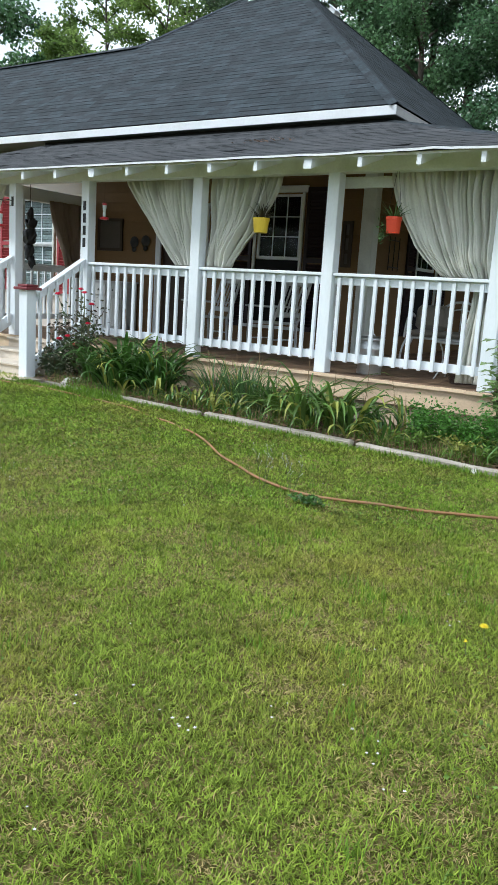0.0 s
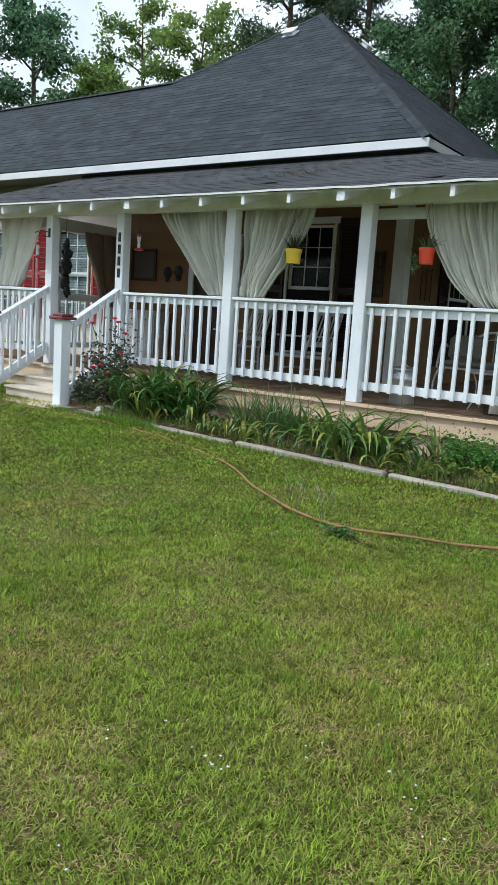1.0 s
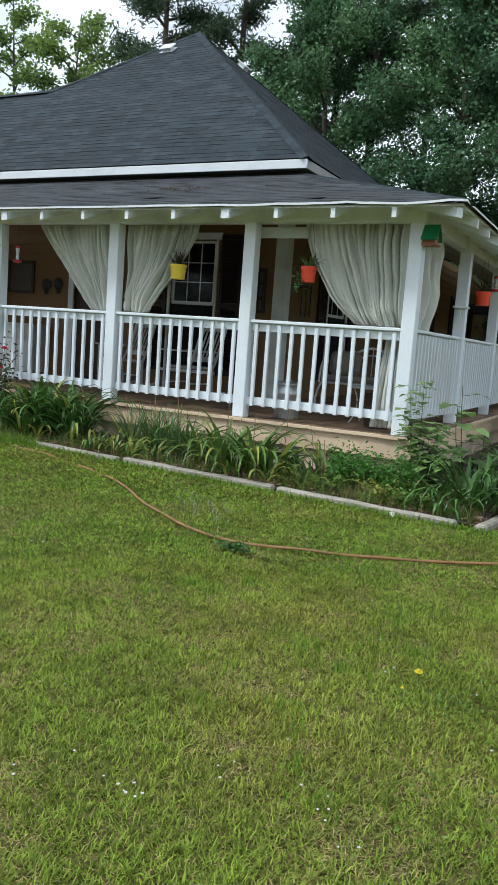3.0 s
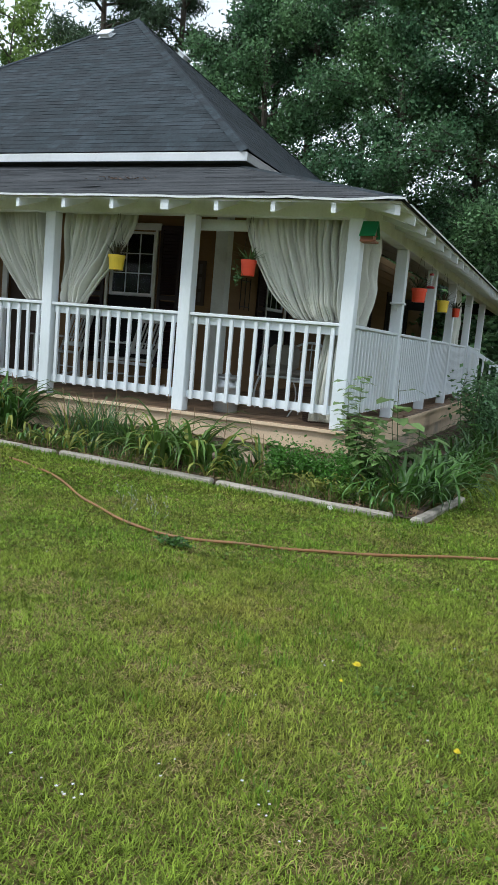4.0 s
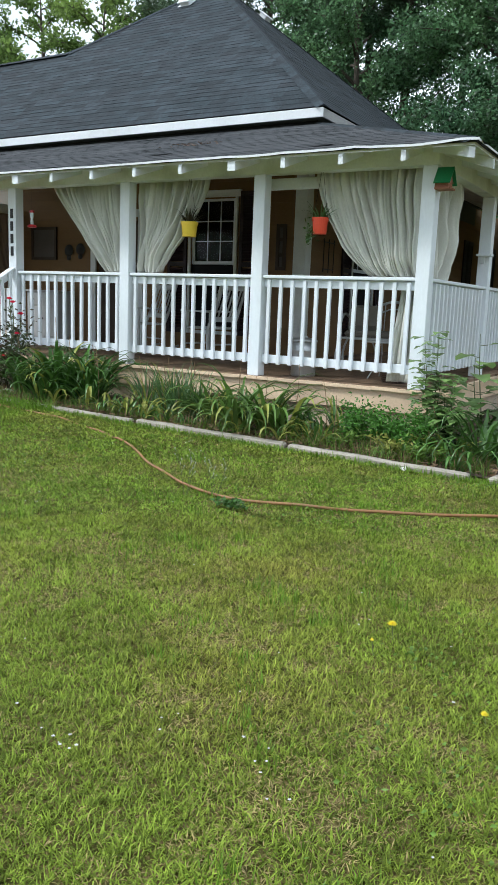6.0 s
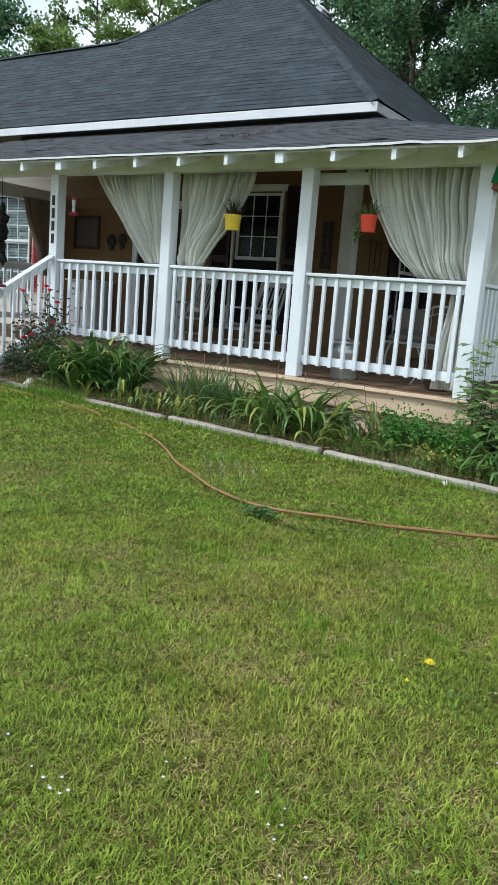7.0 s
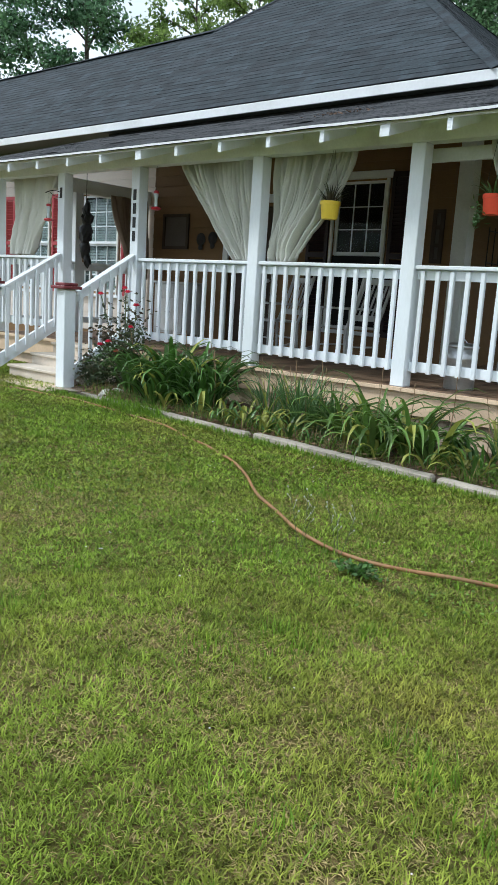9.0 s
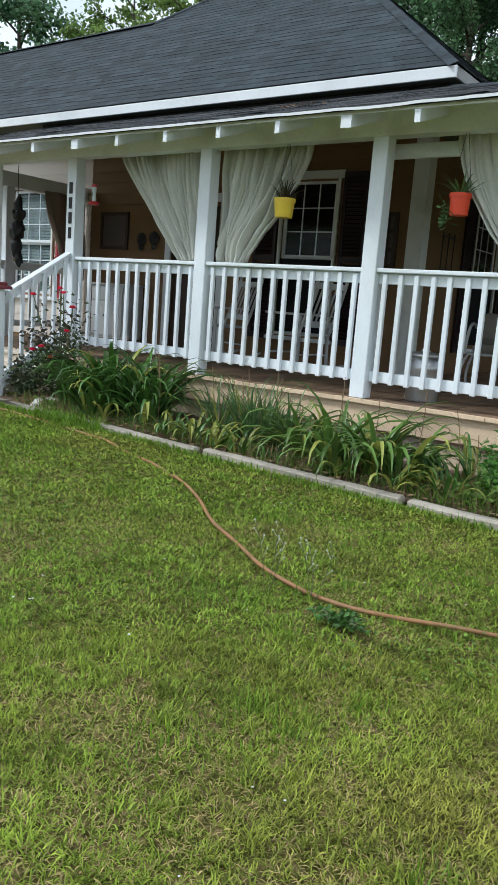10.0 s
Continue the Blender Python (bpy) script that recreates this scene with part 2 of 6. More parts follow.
def part(name, bm, mat, parent=None, label="", smooth=False):
    me = bpy.data.meshes.new(name)
    bmesh.ops.recalc_face_normals(bm, faces=bm.faces)
    bm.to_mesh(me)
    bm.free()
    me.materials.append(mat)
    if smooth:
        me.polygons.foreach_set("use_smooth", [True] * len(me.polygons))
    ob = new(name, me)
    if parent is not None:
        ob.parent = parent
    return tagged(ob, label)


def same_part(name, source, m, parent):
    """Another object on the mesh of source, at the pose m under parent."""
    ob = new(name, source.data)
    ob.parent = parent
    ob.matrix_basis = m
    return ob


def thing(name, label, category, at=None, group="", kind=""):
    ob = new(name)
    ob.empty_display_size = 0.1
    if at is not None:
        ob.matrix_basis = at
    return tagged(ob, label, category, group, kind)


def box(bm, x0, x1, y0, y1, z0, z1, bevel=0.0, turn=None):
    m = Matrix.Translation(((x0 + x1) / 2, (y0 + y1) / 2, (z0 + z1) / 2)) @ Matrix.Diagonal((abs(x1 - x0), abs(y1 - y0), abs(z1 - z0), 1))
    made = bmesh.ops.create_cube(bm, size=1, matrix=m if turn is None else turn @ m)
    if bevel:
        edges = list({e for v in made["verts"] for e in v.link_edges})
        bmesh.ops.bevel(bm, geom=edges, offset=bevel, segments=1, affect="EDGES", profile=0.5)
    return bm


def a_box(x0, x1, y0, y1, z0, z1, bevel=0.0, turn=None):
    return box(bmesh.new(), x0, x1, y0, y1, z0, z1, bevel, turn)


def lathe(bm, profile, segments=20, centre=(0, 0, 0)):
    """A turned shape from (radius, z) pairs."""
    rings = []
    for r, z in profile:
        rings.append([bm.verts.new((centre[0] + r * math.cos(2 * math.pi * i / segments), centre[1] + r * math.sin(2 * math.pi * i / segments), centre[2] + z)) for i in range(segments)])
    for a, b in zip(rings, rings[1:]):
        for i in range(segments):
            j = (i + 1) % segments
            bm.faces.new((a[i], a[j], b[j], b[i]))
    bm.faces.new(rings[0][::-1])
    bm.faces.new(rings[-1])
    return bm


def tube(bm, points, radius, sides=6, taper=None):
    """A round rod along the points."""
    pts = [Vector(p) for p in points]
    rings = []
    for i, p in enumerate(pts):
        d = (pts[min(i + 1, len(pts) - 1)] - pts[max(i - 1, 0)]).normalized()
        q = d.to_track_quat("Z", "Y")
        r = radius if taper is None else radius + (taper - radius) * i / (len(pts) - 1)
        rings.append([bm.verts.new(p + q @ Vector((r * math.cos(2 * math.pi * k / sides), r * math.sin(2 * math.pi * k / sides), 0))) for k in range(sides)])
    for a, b in zip(rings, rings[1:]):
        for i in range(sides):
            j = (i + 1) % sides
            bm.faces.new((a[i], a[j], b[j], b[i]))
    bm.faces.new(rings[0][::-1])
    bm.faces.new(rings[-1])
    return bm


def arc(a, b, bulge, steps=8):
    """Points from a to b, bowed by the vector bulge at the middle."""
    a, b, bulge = Vector(a), Vector(b), Vector(bulge)
    return [a.lerp(b, i / steps) + bulge * (4 * (i / steps) * (1 - i / steps)) for i in range(steps + 1)]


# ---- ground: one sheet to the horizon, finer by the house ----
def build_ground():
    def steps(lo, hi, inner_lo, inner_hi, fine):
        out = [lo, lo * 0.4 + inner_lo * 0.6, inner_lo - 20, inner_lo - 6]
        v = inner_lo
        while v < inner_hi:
            out.append(v)
            v += fine
        return out + [inner_hi, inner_hi + 6, inner_hi + 20, hi * 0.4 + inner_hi * 0.6, hi]
    xs, ys = steps(-900, 900, -14, 6, 0.25), steps(-900, 900, -4, 12, 0.25)
    verts = [(x, y, ground_z(x, y)) for y in ys for x in xs]
    w = len(xs)
    faces = [(j * w + i, j * w + i + 1, (j + 1) * w + i + 1, (j + 1) * w + i) for j in range(len(ys) - 1) for i in range(w - 1)]
    return tagged(mesh_object("ground", verts, faces, TURF, smooth=True), "mown lawn ground with thatch and bare soil patches", "lawn", kind="structure")


ground = build_ground()

# ---- the house shell ----
WALL_Y, CORNER_X = 10.70, -5.09
FLOOR_Z, POST_TOP = 0.56, 2.69
FRONT_OPENINGS = [(-14.75, -13.75, 1.20, 2.90), (-12.72, -11.70, 1.20, 2.90), (-9.02, -8.12, 0.58, 2.62), (-7.08, -6.27, 0.95, 2.90)]
SIDE_OPENINGS = [(12.45, 13.35, 0.95, 2.90)]


def wall_boxes(bm, lo, hi, z0, z1, openings, put):
    """Solid pieces of a wall round its openings; put(a, b, za, zb) adds one."""
    at = lo
    for a, b, za, zb in sorted(openings):
        put(at, a, z0, z1)
        put(a, b, z0, za)
        put(a, b, zb, z1)
        at = b
    put(at, hi, z0, z1)


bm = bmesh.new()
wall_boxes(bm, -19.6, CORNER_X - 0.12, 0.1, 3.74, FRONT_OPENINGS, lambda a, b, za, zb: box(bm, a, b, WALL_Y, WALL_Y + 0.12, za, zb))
wall_front = tagged(part("wall_front", bm, SIDING_SHADED), "tan lap-sided front wall under the porch roof", "wall", kind="structure")
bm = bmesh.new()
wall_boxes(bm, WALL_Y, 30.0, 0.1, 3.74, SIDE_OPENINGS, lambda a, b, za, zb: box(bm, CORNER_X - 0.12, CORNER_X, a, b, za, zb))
wall_side = tagged(part("wall_side", bm, SIDING_SHADED), "tan lap-sided side wall under the porch roof", "wall", kind="structure")
bm = a_box(-19.6, -5.21, 19.6, 19.72, 0.1, 3.74)
box(bm, -19.72, -19.6, WALL_Y, 19.72, 0.1, 3.74)
wall_back = tagged(part("wall_back", bm, SIDING_SHADED), "plain tan back and end walls", "wall", kind="structure")
# Unseen room in dark tones, so the windows read as unlit inside.
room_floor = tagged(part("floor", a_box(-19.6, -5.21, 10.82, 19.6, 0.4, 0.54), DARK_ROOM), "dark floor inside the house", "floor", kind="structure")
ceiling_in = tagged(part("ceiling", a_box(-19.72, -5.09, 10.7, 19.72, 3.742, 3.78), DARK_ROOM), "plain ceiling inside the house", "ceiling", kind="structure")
room_wall = tagged(part("wall_inside", a_box(-19.6, -5.21, 13.9, 14.0, 0.54, 3.74), DARK_ROOM), "added dark inner wall so the windows read unlit", "wall", kind="structure")


def siding_boards(parent, lo, hi, openings, along_x, mat):
    """Lapped boards, each a wedge that leans out at its foot."""
    openings = [o for o in openings if o[0] > lo and o[1] < hi]
    z, k = 0.50, 0
    while z < 3.70:
        cuts = sorted((a - 0.09, b + 0.09) for a, b, za, zb in openings if za - 0.08 < z + 0.08 < zb + 0.1)
        spans, at = [], lo
        for a, b in cuts:
            spans.append((at, a))
            at = b
        spans.append((at, hi))
        for a, b in spans:
            if b - a < 0.05:
                continue
            t0, t1 = 0.016, 0.004
            if along_x:
                v = [(a, -t0, z), (b, -t0, z), (b, -t1, z + 0.17), (a, -t1, z + 0.17), (a, 0, z), (b, 0, z)]
                v = [(x, WALL_Y + y, q) for x, y, q in v]
            else:
                v = [(t0, b, z), (t0, a, z), (t1, a, z + 0.17), (t1, b, z + 0.17), (0, b, z), (0, a, z)]
                v = [(CORNER_X + x, y, q) for x, y, q in v]
            mesh_object("siding_board", v, [(0, 1, 2, 3), (4, 5, 1, 0)], mat, parent)
        z += 0.165
        k += 1


def window(name, centre, width, z0, z1, facing_y, blind, label):
    """A double-hung window with six-over panes in a wall that looks to -y (or to +x)."""
    root = thing(name, label, "window", pose(*centre, 0, 0, 0 if facing_y else 90), kind="structure")
    h, w = z1 - z0, width / 2
    for x in (-w - 0.02, w + 0.02):
        part("casing", a_box(x - 0.022, x + 0.022, -0.035, 0.0, -0.05, h + 0.02, 0.004), WHITE_OLD, root)
    part("head_casing", a_box(-w - 0.1, w + 0.1, -0.045, 0.0, h + 0.02, h + 0.12, 0.004), WHITE_OLD, root)
    part("sill", a_box(-w - 0.12, w + 0.12, -0.07, 0.02, -0.1, -0.05, 0.006), WHITE, root)
    for low, y in ((0.0, 0.05), (h / 2, 0.02)):
        bm = bmesh.new()
        for a, b in ((-w + 0.004, -w + 0.055), (w - 0.055, w - 0.004)):
            box(bm, a, b, y, y + 0.03, low, low + h / 2)
        for a, b in ((low, low + 0.045), (low + h / 2 - 0.035, low + h / 2 + 0.01)):
            box(bm, -w + 0.055, w - 0.055, y, y + 0.03, a, b)
        sash = part("sash", bm, WHITE, root)
        if low == 0.0 and not blind:
            grid = ()
        else:
            grid = (1, 2)
        for i in grid:
            x = -w + 0.055 + (width - 0.11) * i / 3
            part("muntin", a_box(x - 0.0065, x + 0.0065, y + 0.004, y + 0.022, low + 0.045, low + h / 2 - 0.035), WHITE, sash)
        for i in grid:
            z = low + 0.045 + (h / 2 - 0.08) * i / 3
            part("muntin", a_box(-w + 0.055, w - 0.055, y + 0.006, y + 0.02, z - 0.0065, z + 0.0065), WHITE, sash)
        pane = part("pane", a_box(-w + 0.055, w - 0.055, y + 0.012, y + 0.016, low + 0.045, low + h / 2 - 0.035), GLASS, root, "dark reflecting glass")
        pane.visible_shadow = False
    if not blind:
        part("insect_screen", a_box(-w + 0.01, w - 0.01, 0.006, 0.012, 0.0, h / 2 - 0.01), SCREEN, root, "dark insect screen over the lower sash")
    if blind:
        bm = bmesh.new()
        z = 0.05
        while z < h - 0.05:
            box(bm, -w + 0.03, w - 0.03, 0.09, 0.096, z, z + 0.042, turn=None)
            z += 0.05
        part("blind", bm, BLIND, root, "white slatted blind")
    return root


for k, (a, b, za, zb) in enumerate(FRONT_OPENINGS):
    if k != 2:
        window("window_%d" % (k + 1), ((a + b) / 2, WALL_Y, za), b - a, za, zb, True, k < 2,
               "white double-hung window with blinds, beside red shutters" if k < 2 else "dark double-hung window in white casing on the porch")
for k, (a, b, za, zb) in enumerate(SIDE_OPENINGS):
    window("window_%d" % (k + 4), (CORNER_X, (a + b) / 2, za), b - a, za, zb, False, False, "dark double-hung window in the porch side wall")


def shutter(at, width, z0, z1, mat, label, group):
    """A louvred shutter."""
    root = thing("shutter", label, "shutter", at, group)
    h = z1 - z0
    bm = bmesh.new()
    box(bm, 0, 0.05, -0.03, 0, 0, h)
    box(bm, width - 0.05, width, -0.03, 0, 0, h)
    for z in (0, h / 2 - 0.035, h - 0.07):
        box(bm, 0.05, width - 0.05, -0.03, 0, z, z + 0.07)
    part("frame", bm, mat, root)
    first = None
    z = 0.09
    while z < h - 0.09:
        if abs(z - h / 2) > 0.06:
            m = pose(0, -0.015, z, 35, 0, 0)
            if first is None:
                first = part("louvre", a_box(0.05, width - 0.05, -0.006, 0.006, -0.025, 0.025), mat, root)
                first.matrix_basis = m
            else:
                same_part("louvre", first, m, root)
        z += 0.05
    return root


for x in (-15.2, -13.6, -13.17, -11.55):
    shutter(pose(x, WALL_Y - 0.02, 1.15), 0.34, 1.15, 2.95, SHUTTER_RED, "bright red louvred shutter on pale siding", "red shutters")
for x in (-7.50, -6.17):
    shutter(pose(x, WALL_Y - 0.02, 0.85), 0.36, 0.85, 2.99, SHUTTER_DARK, "dark plum louvred shutter on the porch wall, far side pairs added as dark fill", "dark shutters")
# From y 16.8 on the shutters are added, dark fill for the shaded wall.
for y in (11.98, 13.46, 16.8, 17.18, 18.9, 19.28, 21.2, 21.58, 23.4, 23.78):
    shutter(pose(CORNER_X + 0.02, y, 0.85, 0, 0, 90), 0.36, 0.85, 2.99, SHUTTER_DARK, "dark plum louvred shutter on the porch wall, far side pairs added as dark fill", "dark shutters")

# corner board of the house
bm = a_box(CORNER_X - 0.17, CORNER_X + 0.03, WALL_Y - 0.03, WALL_Y, 0.5, 3.72, 0.004)
box(bm, CORNER_X, CORNER_X + 0.03, WALL_Y, WALL_Y + 0.16, 0.5, 3.72, 0.004)
tagged(part("trim", bm, WHITE_OLD), "white painted corner board of the house", "trim", kind="structure")

# front door behind the curtain
door = thing("door_1", "dark panelled front door in a white frame", "door", pose(-8.57, WALL_Y, 0.58), kind="structure")
part("leaf", a_box(-0.44, 0.44, 0.04, 0.085, 0, 2.03, 0.004), DARK_WOOD, door)
bm = a_box(-0.56, -0.45, -0.035, 0.0, 0, 2.08, 0.004)
box(bm, 0.45, 0.56, -0.035, 0.0, 0, 2.08, 0.004)
box(bm, -0.56, 0.56, -0.035, 0.0, 2.08, 2.2, 0.004)
part("frame", bm, WHITE, door)
for x0, x1, z0, z1 in ((-0.34, -0.04, 0.2, 0.85), (0.04, 0.34, 0.2, 0.85), (-0.34, -0.04, 1.0, 1.9), (0.04, 0.34, 1.0, 1.9)):
    part("door_panel", a_box(x0, x1, 0.03, 0.04, z0, z1, 0.004), DARK_WOOD, door)
part("door_handle", lathe(bmesh.new(), [(0.012, 0), (0.012, 0.03), (0.03, 0.04), (0.028, 0.065), (0.01, 0.075)], 12), GALVANISED, door).matrix_basis = pose(0.38, 0.03, 0.95, 90)

# ---- main roof: a pyramid with a lower wing to the left ----
EAVE_Y, EAVE_X, EAVE_Z, PITCH, RUN = 10.10, -4.61, 3.93, 0.7927, 4.95
APEX = Vector((EAVE_X - RUN, EAVE_Y + RUN, EAVE_Z + PITCH * RUN))
WING = 2.80            # run of the wing's roof up to its ridge
WING_Z = EAVE_Z + PITCH * WING
LEFT_X, BACK_Y = -20.1, EAVE_Y + 2 * RUN

v = [(EAVE_X, EAVE_Y, EAVE_Z), tuple(APEX), (APEX.x - RUN + WING, EAVE_Y + WING, WING_Z), (LEFT_X, EAVE_Y + WING, WING_Z), (LEFT_X, EAVE_Y, EAVE_Z),
     (EAVE_X, BACK_Y, EAVE_Z), (APEX.x - RUN, BACK_Y, EAVE_Z), (APEX.x - RUN + WING, BACK_Y - WING, WING_Z), (LEFT_X, EAVE_Y + 2 * WING, EAVE_Z), (APEX.x - RUN, EAVE_Y + 2 * WING, EAVE_Z)]
f = [(0, 1, 2, 3, 4), (0, 5, 1), (5, 6, 1), (1, 6, 9, 2), (2, 9, 8, 3), (3, 8, 4)]
main_roof = thing("main_roof", "dark grey asphalt shingle hip roof of the house", "roof", kind="structure")
mesh_object("roof_deck", v, f, ROOF_BASE, main_roof)


def lay_shingles(frame_m, length, span, exposure=0.142, width=0.31, lift=0.005, seed=1, curl=0.0):
    """Courses of tabs from the eave up; span(s) gives the ends of the course at s. Returns lists of (matrix-free) vertices and faces."""
    rng = random.Random(seed)
    verts, faces = [], []
    s, course = 0.0, 0
    while s < length - 0.02:
        e = min(exposure, length - s)
        (a0, b0), (a1, b1) = span(s), span(s + e)
        x = min(a0, a1) - rng.random() * width
        wob = rng.uniform(-0.003, 0.003)
        while x < max(b0, b1):
            lo = (min(max(x, a0), b0), min(max(x, a1), b1))
            hi = (min(max(x + width, a0), b0), min(max(x + width, a1), b1))
            if hi[0] - lo[0] > 0.012 or hi[1] - lo[1] > 0.012:
                h = lift * rng.uniform(0.55, 1.45)
                h2 = h + (rng.uniform(0.4, 1.0) * 0.018 if rng.random() < curl else 0.0)
                drop = wob + rng.uniform(-0.010, 0.010)
                g = 0.0022
                vs = [(lo[0] + g, drop, h), (hi[0] - g, drop, h2), (hi[1] - g, e, 0.002), (lo[1] + g, e, 0.002), (lo[0] + g, drop, h - 0.0045), (hi[0] - g, drop, h2 - 0.0045)]
                k = len(verts)
                verts += [tuple(frame_m @ Vector((p[0], s + p[1], p[2] + 0.004))) for p in vs]
                faces += [(k, k + 1, k + 2, k + 3), (k + 4, k + 5, k + 1, k)]
            x += width
        s += exposure
        course += 1
    return verts, faces


def slope_frame(origin, along, up):
    along, up = Vector(along).normalized(), Vector(up).normalized()
    m = Matrix((along, up, along.cross(up))).transposed().to_4x4()
    return Matrix.Translation(origin) @ m


SLANT = math.hypot(1, PITCH)


def main_front_span(s):
    d = s / SLANT
    right = EAVE_X - d
    left = LEFT_X if d <= WING else APEX.x - (RUN - d) - 0.25 * math.exp(-(d - WING) / 0.3)
    return left - LEFT_X, right - LEFT_X


m = slope_frame((LEFT_X, EAVE_Y, EAVE_Z), (1, 0, 0), (0, 1, PITCH))
v, f = lay_shingles(m, RUN * SLANT, main_front_span, seed=3)
tagged(mesh_object("shingles", v, f, SHINGLE, main_roof), kind="stuff")
m = slope_frame((EAVE_X, EAVE_Y, EAVE_Z), (0, 1, 0), (-1, 0, PITCH))
v, f = lay_shingles(m, RUN * SLANT, lambda s: (s / SLANT, 2 * RUN - s / SLANT), lift=0.005, seed=4)
tagged(mesh_object("shingles", v, f, SHINGLE, main_roof), kind="stuff")


def hip_caps(a, b, parent, width=0.11):
    """Folded cap pieces along a hip or ridge."""
    a, b = Vector(a), Vector(b)
    d = (b - a).normalized()
    side = d.cross(Vector((0, 0, 1))).normalized()
    n = max(2, int((b - a).length / 0.17))
    verts, faces = [], []
    drop = Vector((0, 0, -0.55 * width))
    for i in range(n):
        p, q = a.lerp(b, i / n), a.lerp(b, (i + 1.1) / n)
        up0, up1 = Vector((0, 0, 0.027)), Vector((0, 0, 0.023))
        k = len(verts)
        verts += [tuple(x) for x in (p + up0, q + up1, q + up1 + side * width + drop, p + up0 + side * width + drop, q + up1 - side * width + drop, p + up0 - side * width + drop)]
        faces += [(k, k + 3, k + 2, k + 1), (k, k + 1, k + 4, k + 5)]
    tagged(mesh_object("hip_cap", verts, faces, SHINGLE, parent), kind="stuff")


hip_caps((EAVE_X, EAVE_Y, EAVE_Z), APEX, main_roof)
hip_caps((APEX.x - RUN + WING, EAVE_Y + WING, WING_Z), APEX, main_roof, 0.1)
hip_caps((EAVE_X, BACK_Y, EAVE_Z), APEX, main_roof)
hip_caps((LEFT_X, EAVE_Y + WING, WING_Z), (APEX.x - RUN + WING, EAVE_Y + WING, WING_Z), main_roof, 0.12)

fascia = thing("fascia", "white painted fascia board along the main eaves", "fascia", kind="structure")
part("front_board", a_box(LEFT_X, EAVE_X, EAVE_Y - 0.025, EAVE_Y, 3.792, 3.912, 0.003), TRIM_WHITE, fascia)
part("side_board", a_box(EAVE_X - 0.025, EAVE_X, EAVE_Y, BACK_Y, 3.792, 3.912, 0.003), SIDE_SHADE_BOARD, fascia, "weathered grey board with the side's shade in its colour")
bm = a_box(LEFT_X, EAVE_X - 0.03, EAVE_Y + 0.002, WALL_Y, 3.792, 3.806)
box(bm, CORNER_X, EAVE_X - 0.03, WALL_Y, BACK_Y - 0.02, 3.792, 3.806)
part("soffit", bm, OLIVE_SHADE, fascia, "soffit boards with eave shade in their olive colour")
# Added board: its dark olive stands in for the shade below the soffit.
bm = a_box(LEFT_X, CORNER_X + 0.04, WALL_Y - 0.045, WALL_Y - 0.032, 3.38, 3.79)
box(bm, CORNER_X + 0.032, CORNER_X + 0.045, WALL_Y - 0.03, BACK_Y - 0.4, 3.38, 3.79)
part("shade_board", bm, OLIVE_SHADE, fascia, "added olive board with eave shade in its colour")


def roof_vent(at):
    root = thing("roof_vent", "low white metal vent on the shingle roof", "vent", at @ Matrix.Scale(0.78, 4), "roof vents")
    bm = a_box(-0.2, 0.2, -0.16, 0.16, 0.02, 0.028)
    part("flashing", bm, TRIM_WHITE, root)
    bm = a_box(-0.13, 0.13, -0.11, 0.11, 0.028, 0.1)
    part("throat", bm, TRIM_WHITE, root)
    part("cap", a_box(-0.19, 0.19, -0.16, 0.16, 0.1, 0.135, 0.012), TRIM_WHITE, root)


roof_vent(slope_frame((-9.80, 14.28, EAVE_Z + PITCH * (14.28 - EAVE_Y)), (1, 0, 0), (0, 1, PITCH)))
roof_vent(slope_frame((-8.85, 15.75, EAVE_Z + PITCH * (EAVE_X + 8.85)), (0, 1, 0), (-1, 0, PITCH)))

# ---- porch roof ----
P_EAVE_Y, P_EAVE_X, P_EAVE_Z, P_PITCH, P_RUN = 7.27, -1.79, 2.785, 0.323, 2.97
P_LEFT, P_BACK = -11.45, 24.0
P_SLANT = math.hypot(1, P_PITCH)
top = P_EAVE_Z + P_PITCH * P_RUN
porch_roof = thing("porch_roof", "dark shingled wrap-around porch roof on white rafters", "roof", kind="structure")


def slab(name, dz0, dz1, mat, inset=0.0, label=""):
    """The porch roof's two slopes as one bent slab between two depths below its top."""
    e_y, e_x = P_EAVE_Y + inset, P_EAVE_X - inset
    z = P_EAVE_Z + P_PITCH * inset
    rim = [(P_LEFT, e_y, z), (e_x, e_y, z), (e_x, P_BACK, z), (P_EAVE_X - P_RUN, P_BACK, top), (P_EAVE_X - P_RUN, P_EAVE_Y + P_RUN, top), (P_LEFT, P_EAVE_Y + P_RUN, top)]
    verts = [(x, y, q + dz1) for x, y, q in rim] + [(x, y, q + dz0) for x, y, q in rim]
    faces = [(0, 1, 4, 5), (1, 2, 3, 4), (6, 11, 10, 7), (7, 10, 9, 8), (0, 6, 7, 1), (1, 7, 8, 2), (2, 8, 9, 3), (3, 9, 10, 4), (4, 10, 11, 5), (5, 11, 6, 0)]
    return mesh_object(name, verts, faces, mat, porch_roof, label)


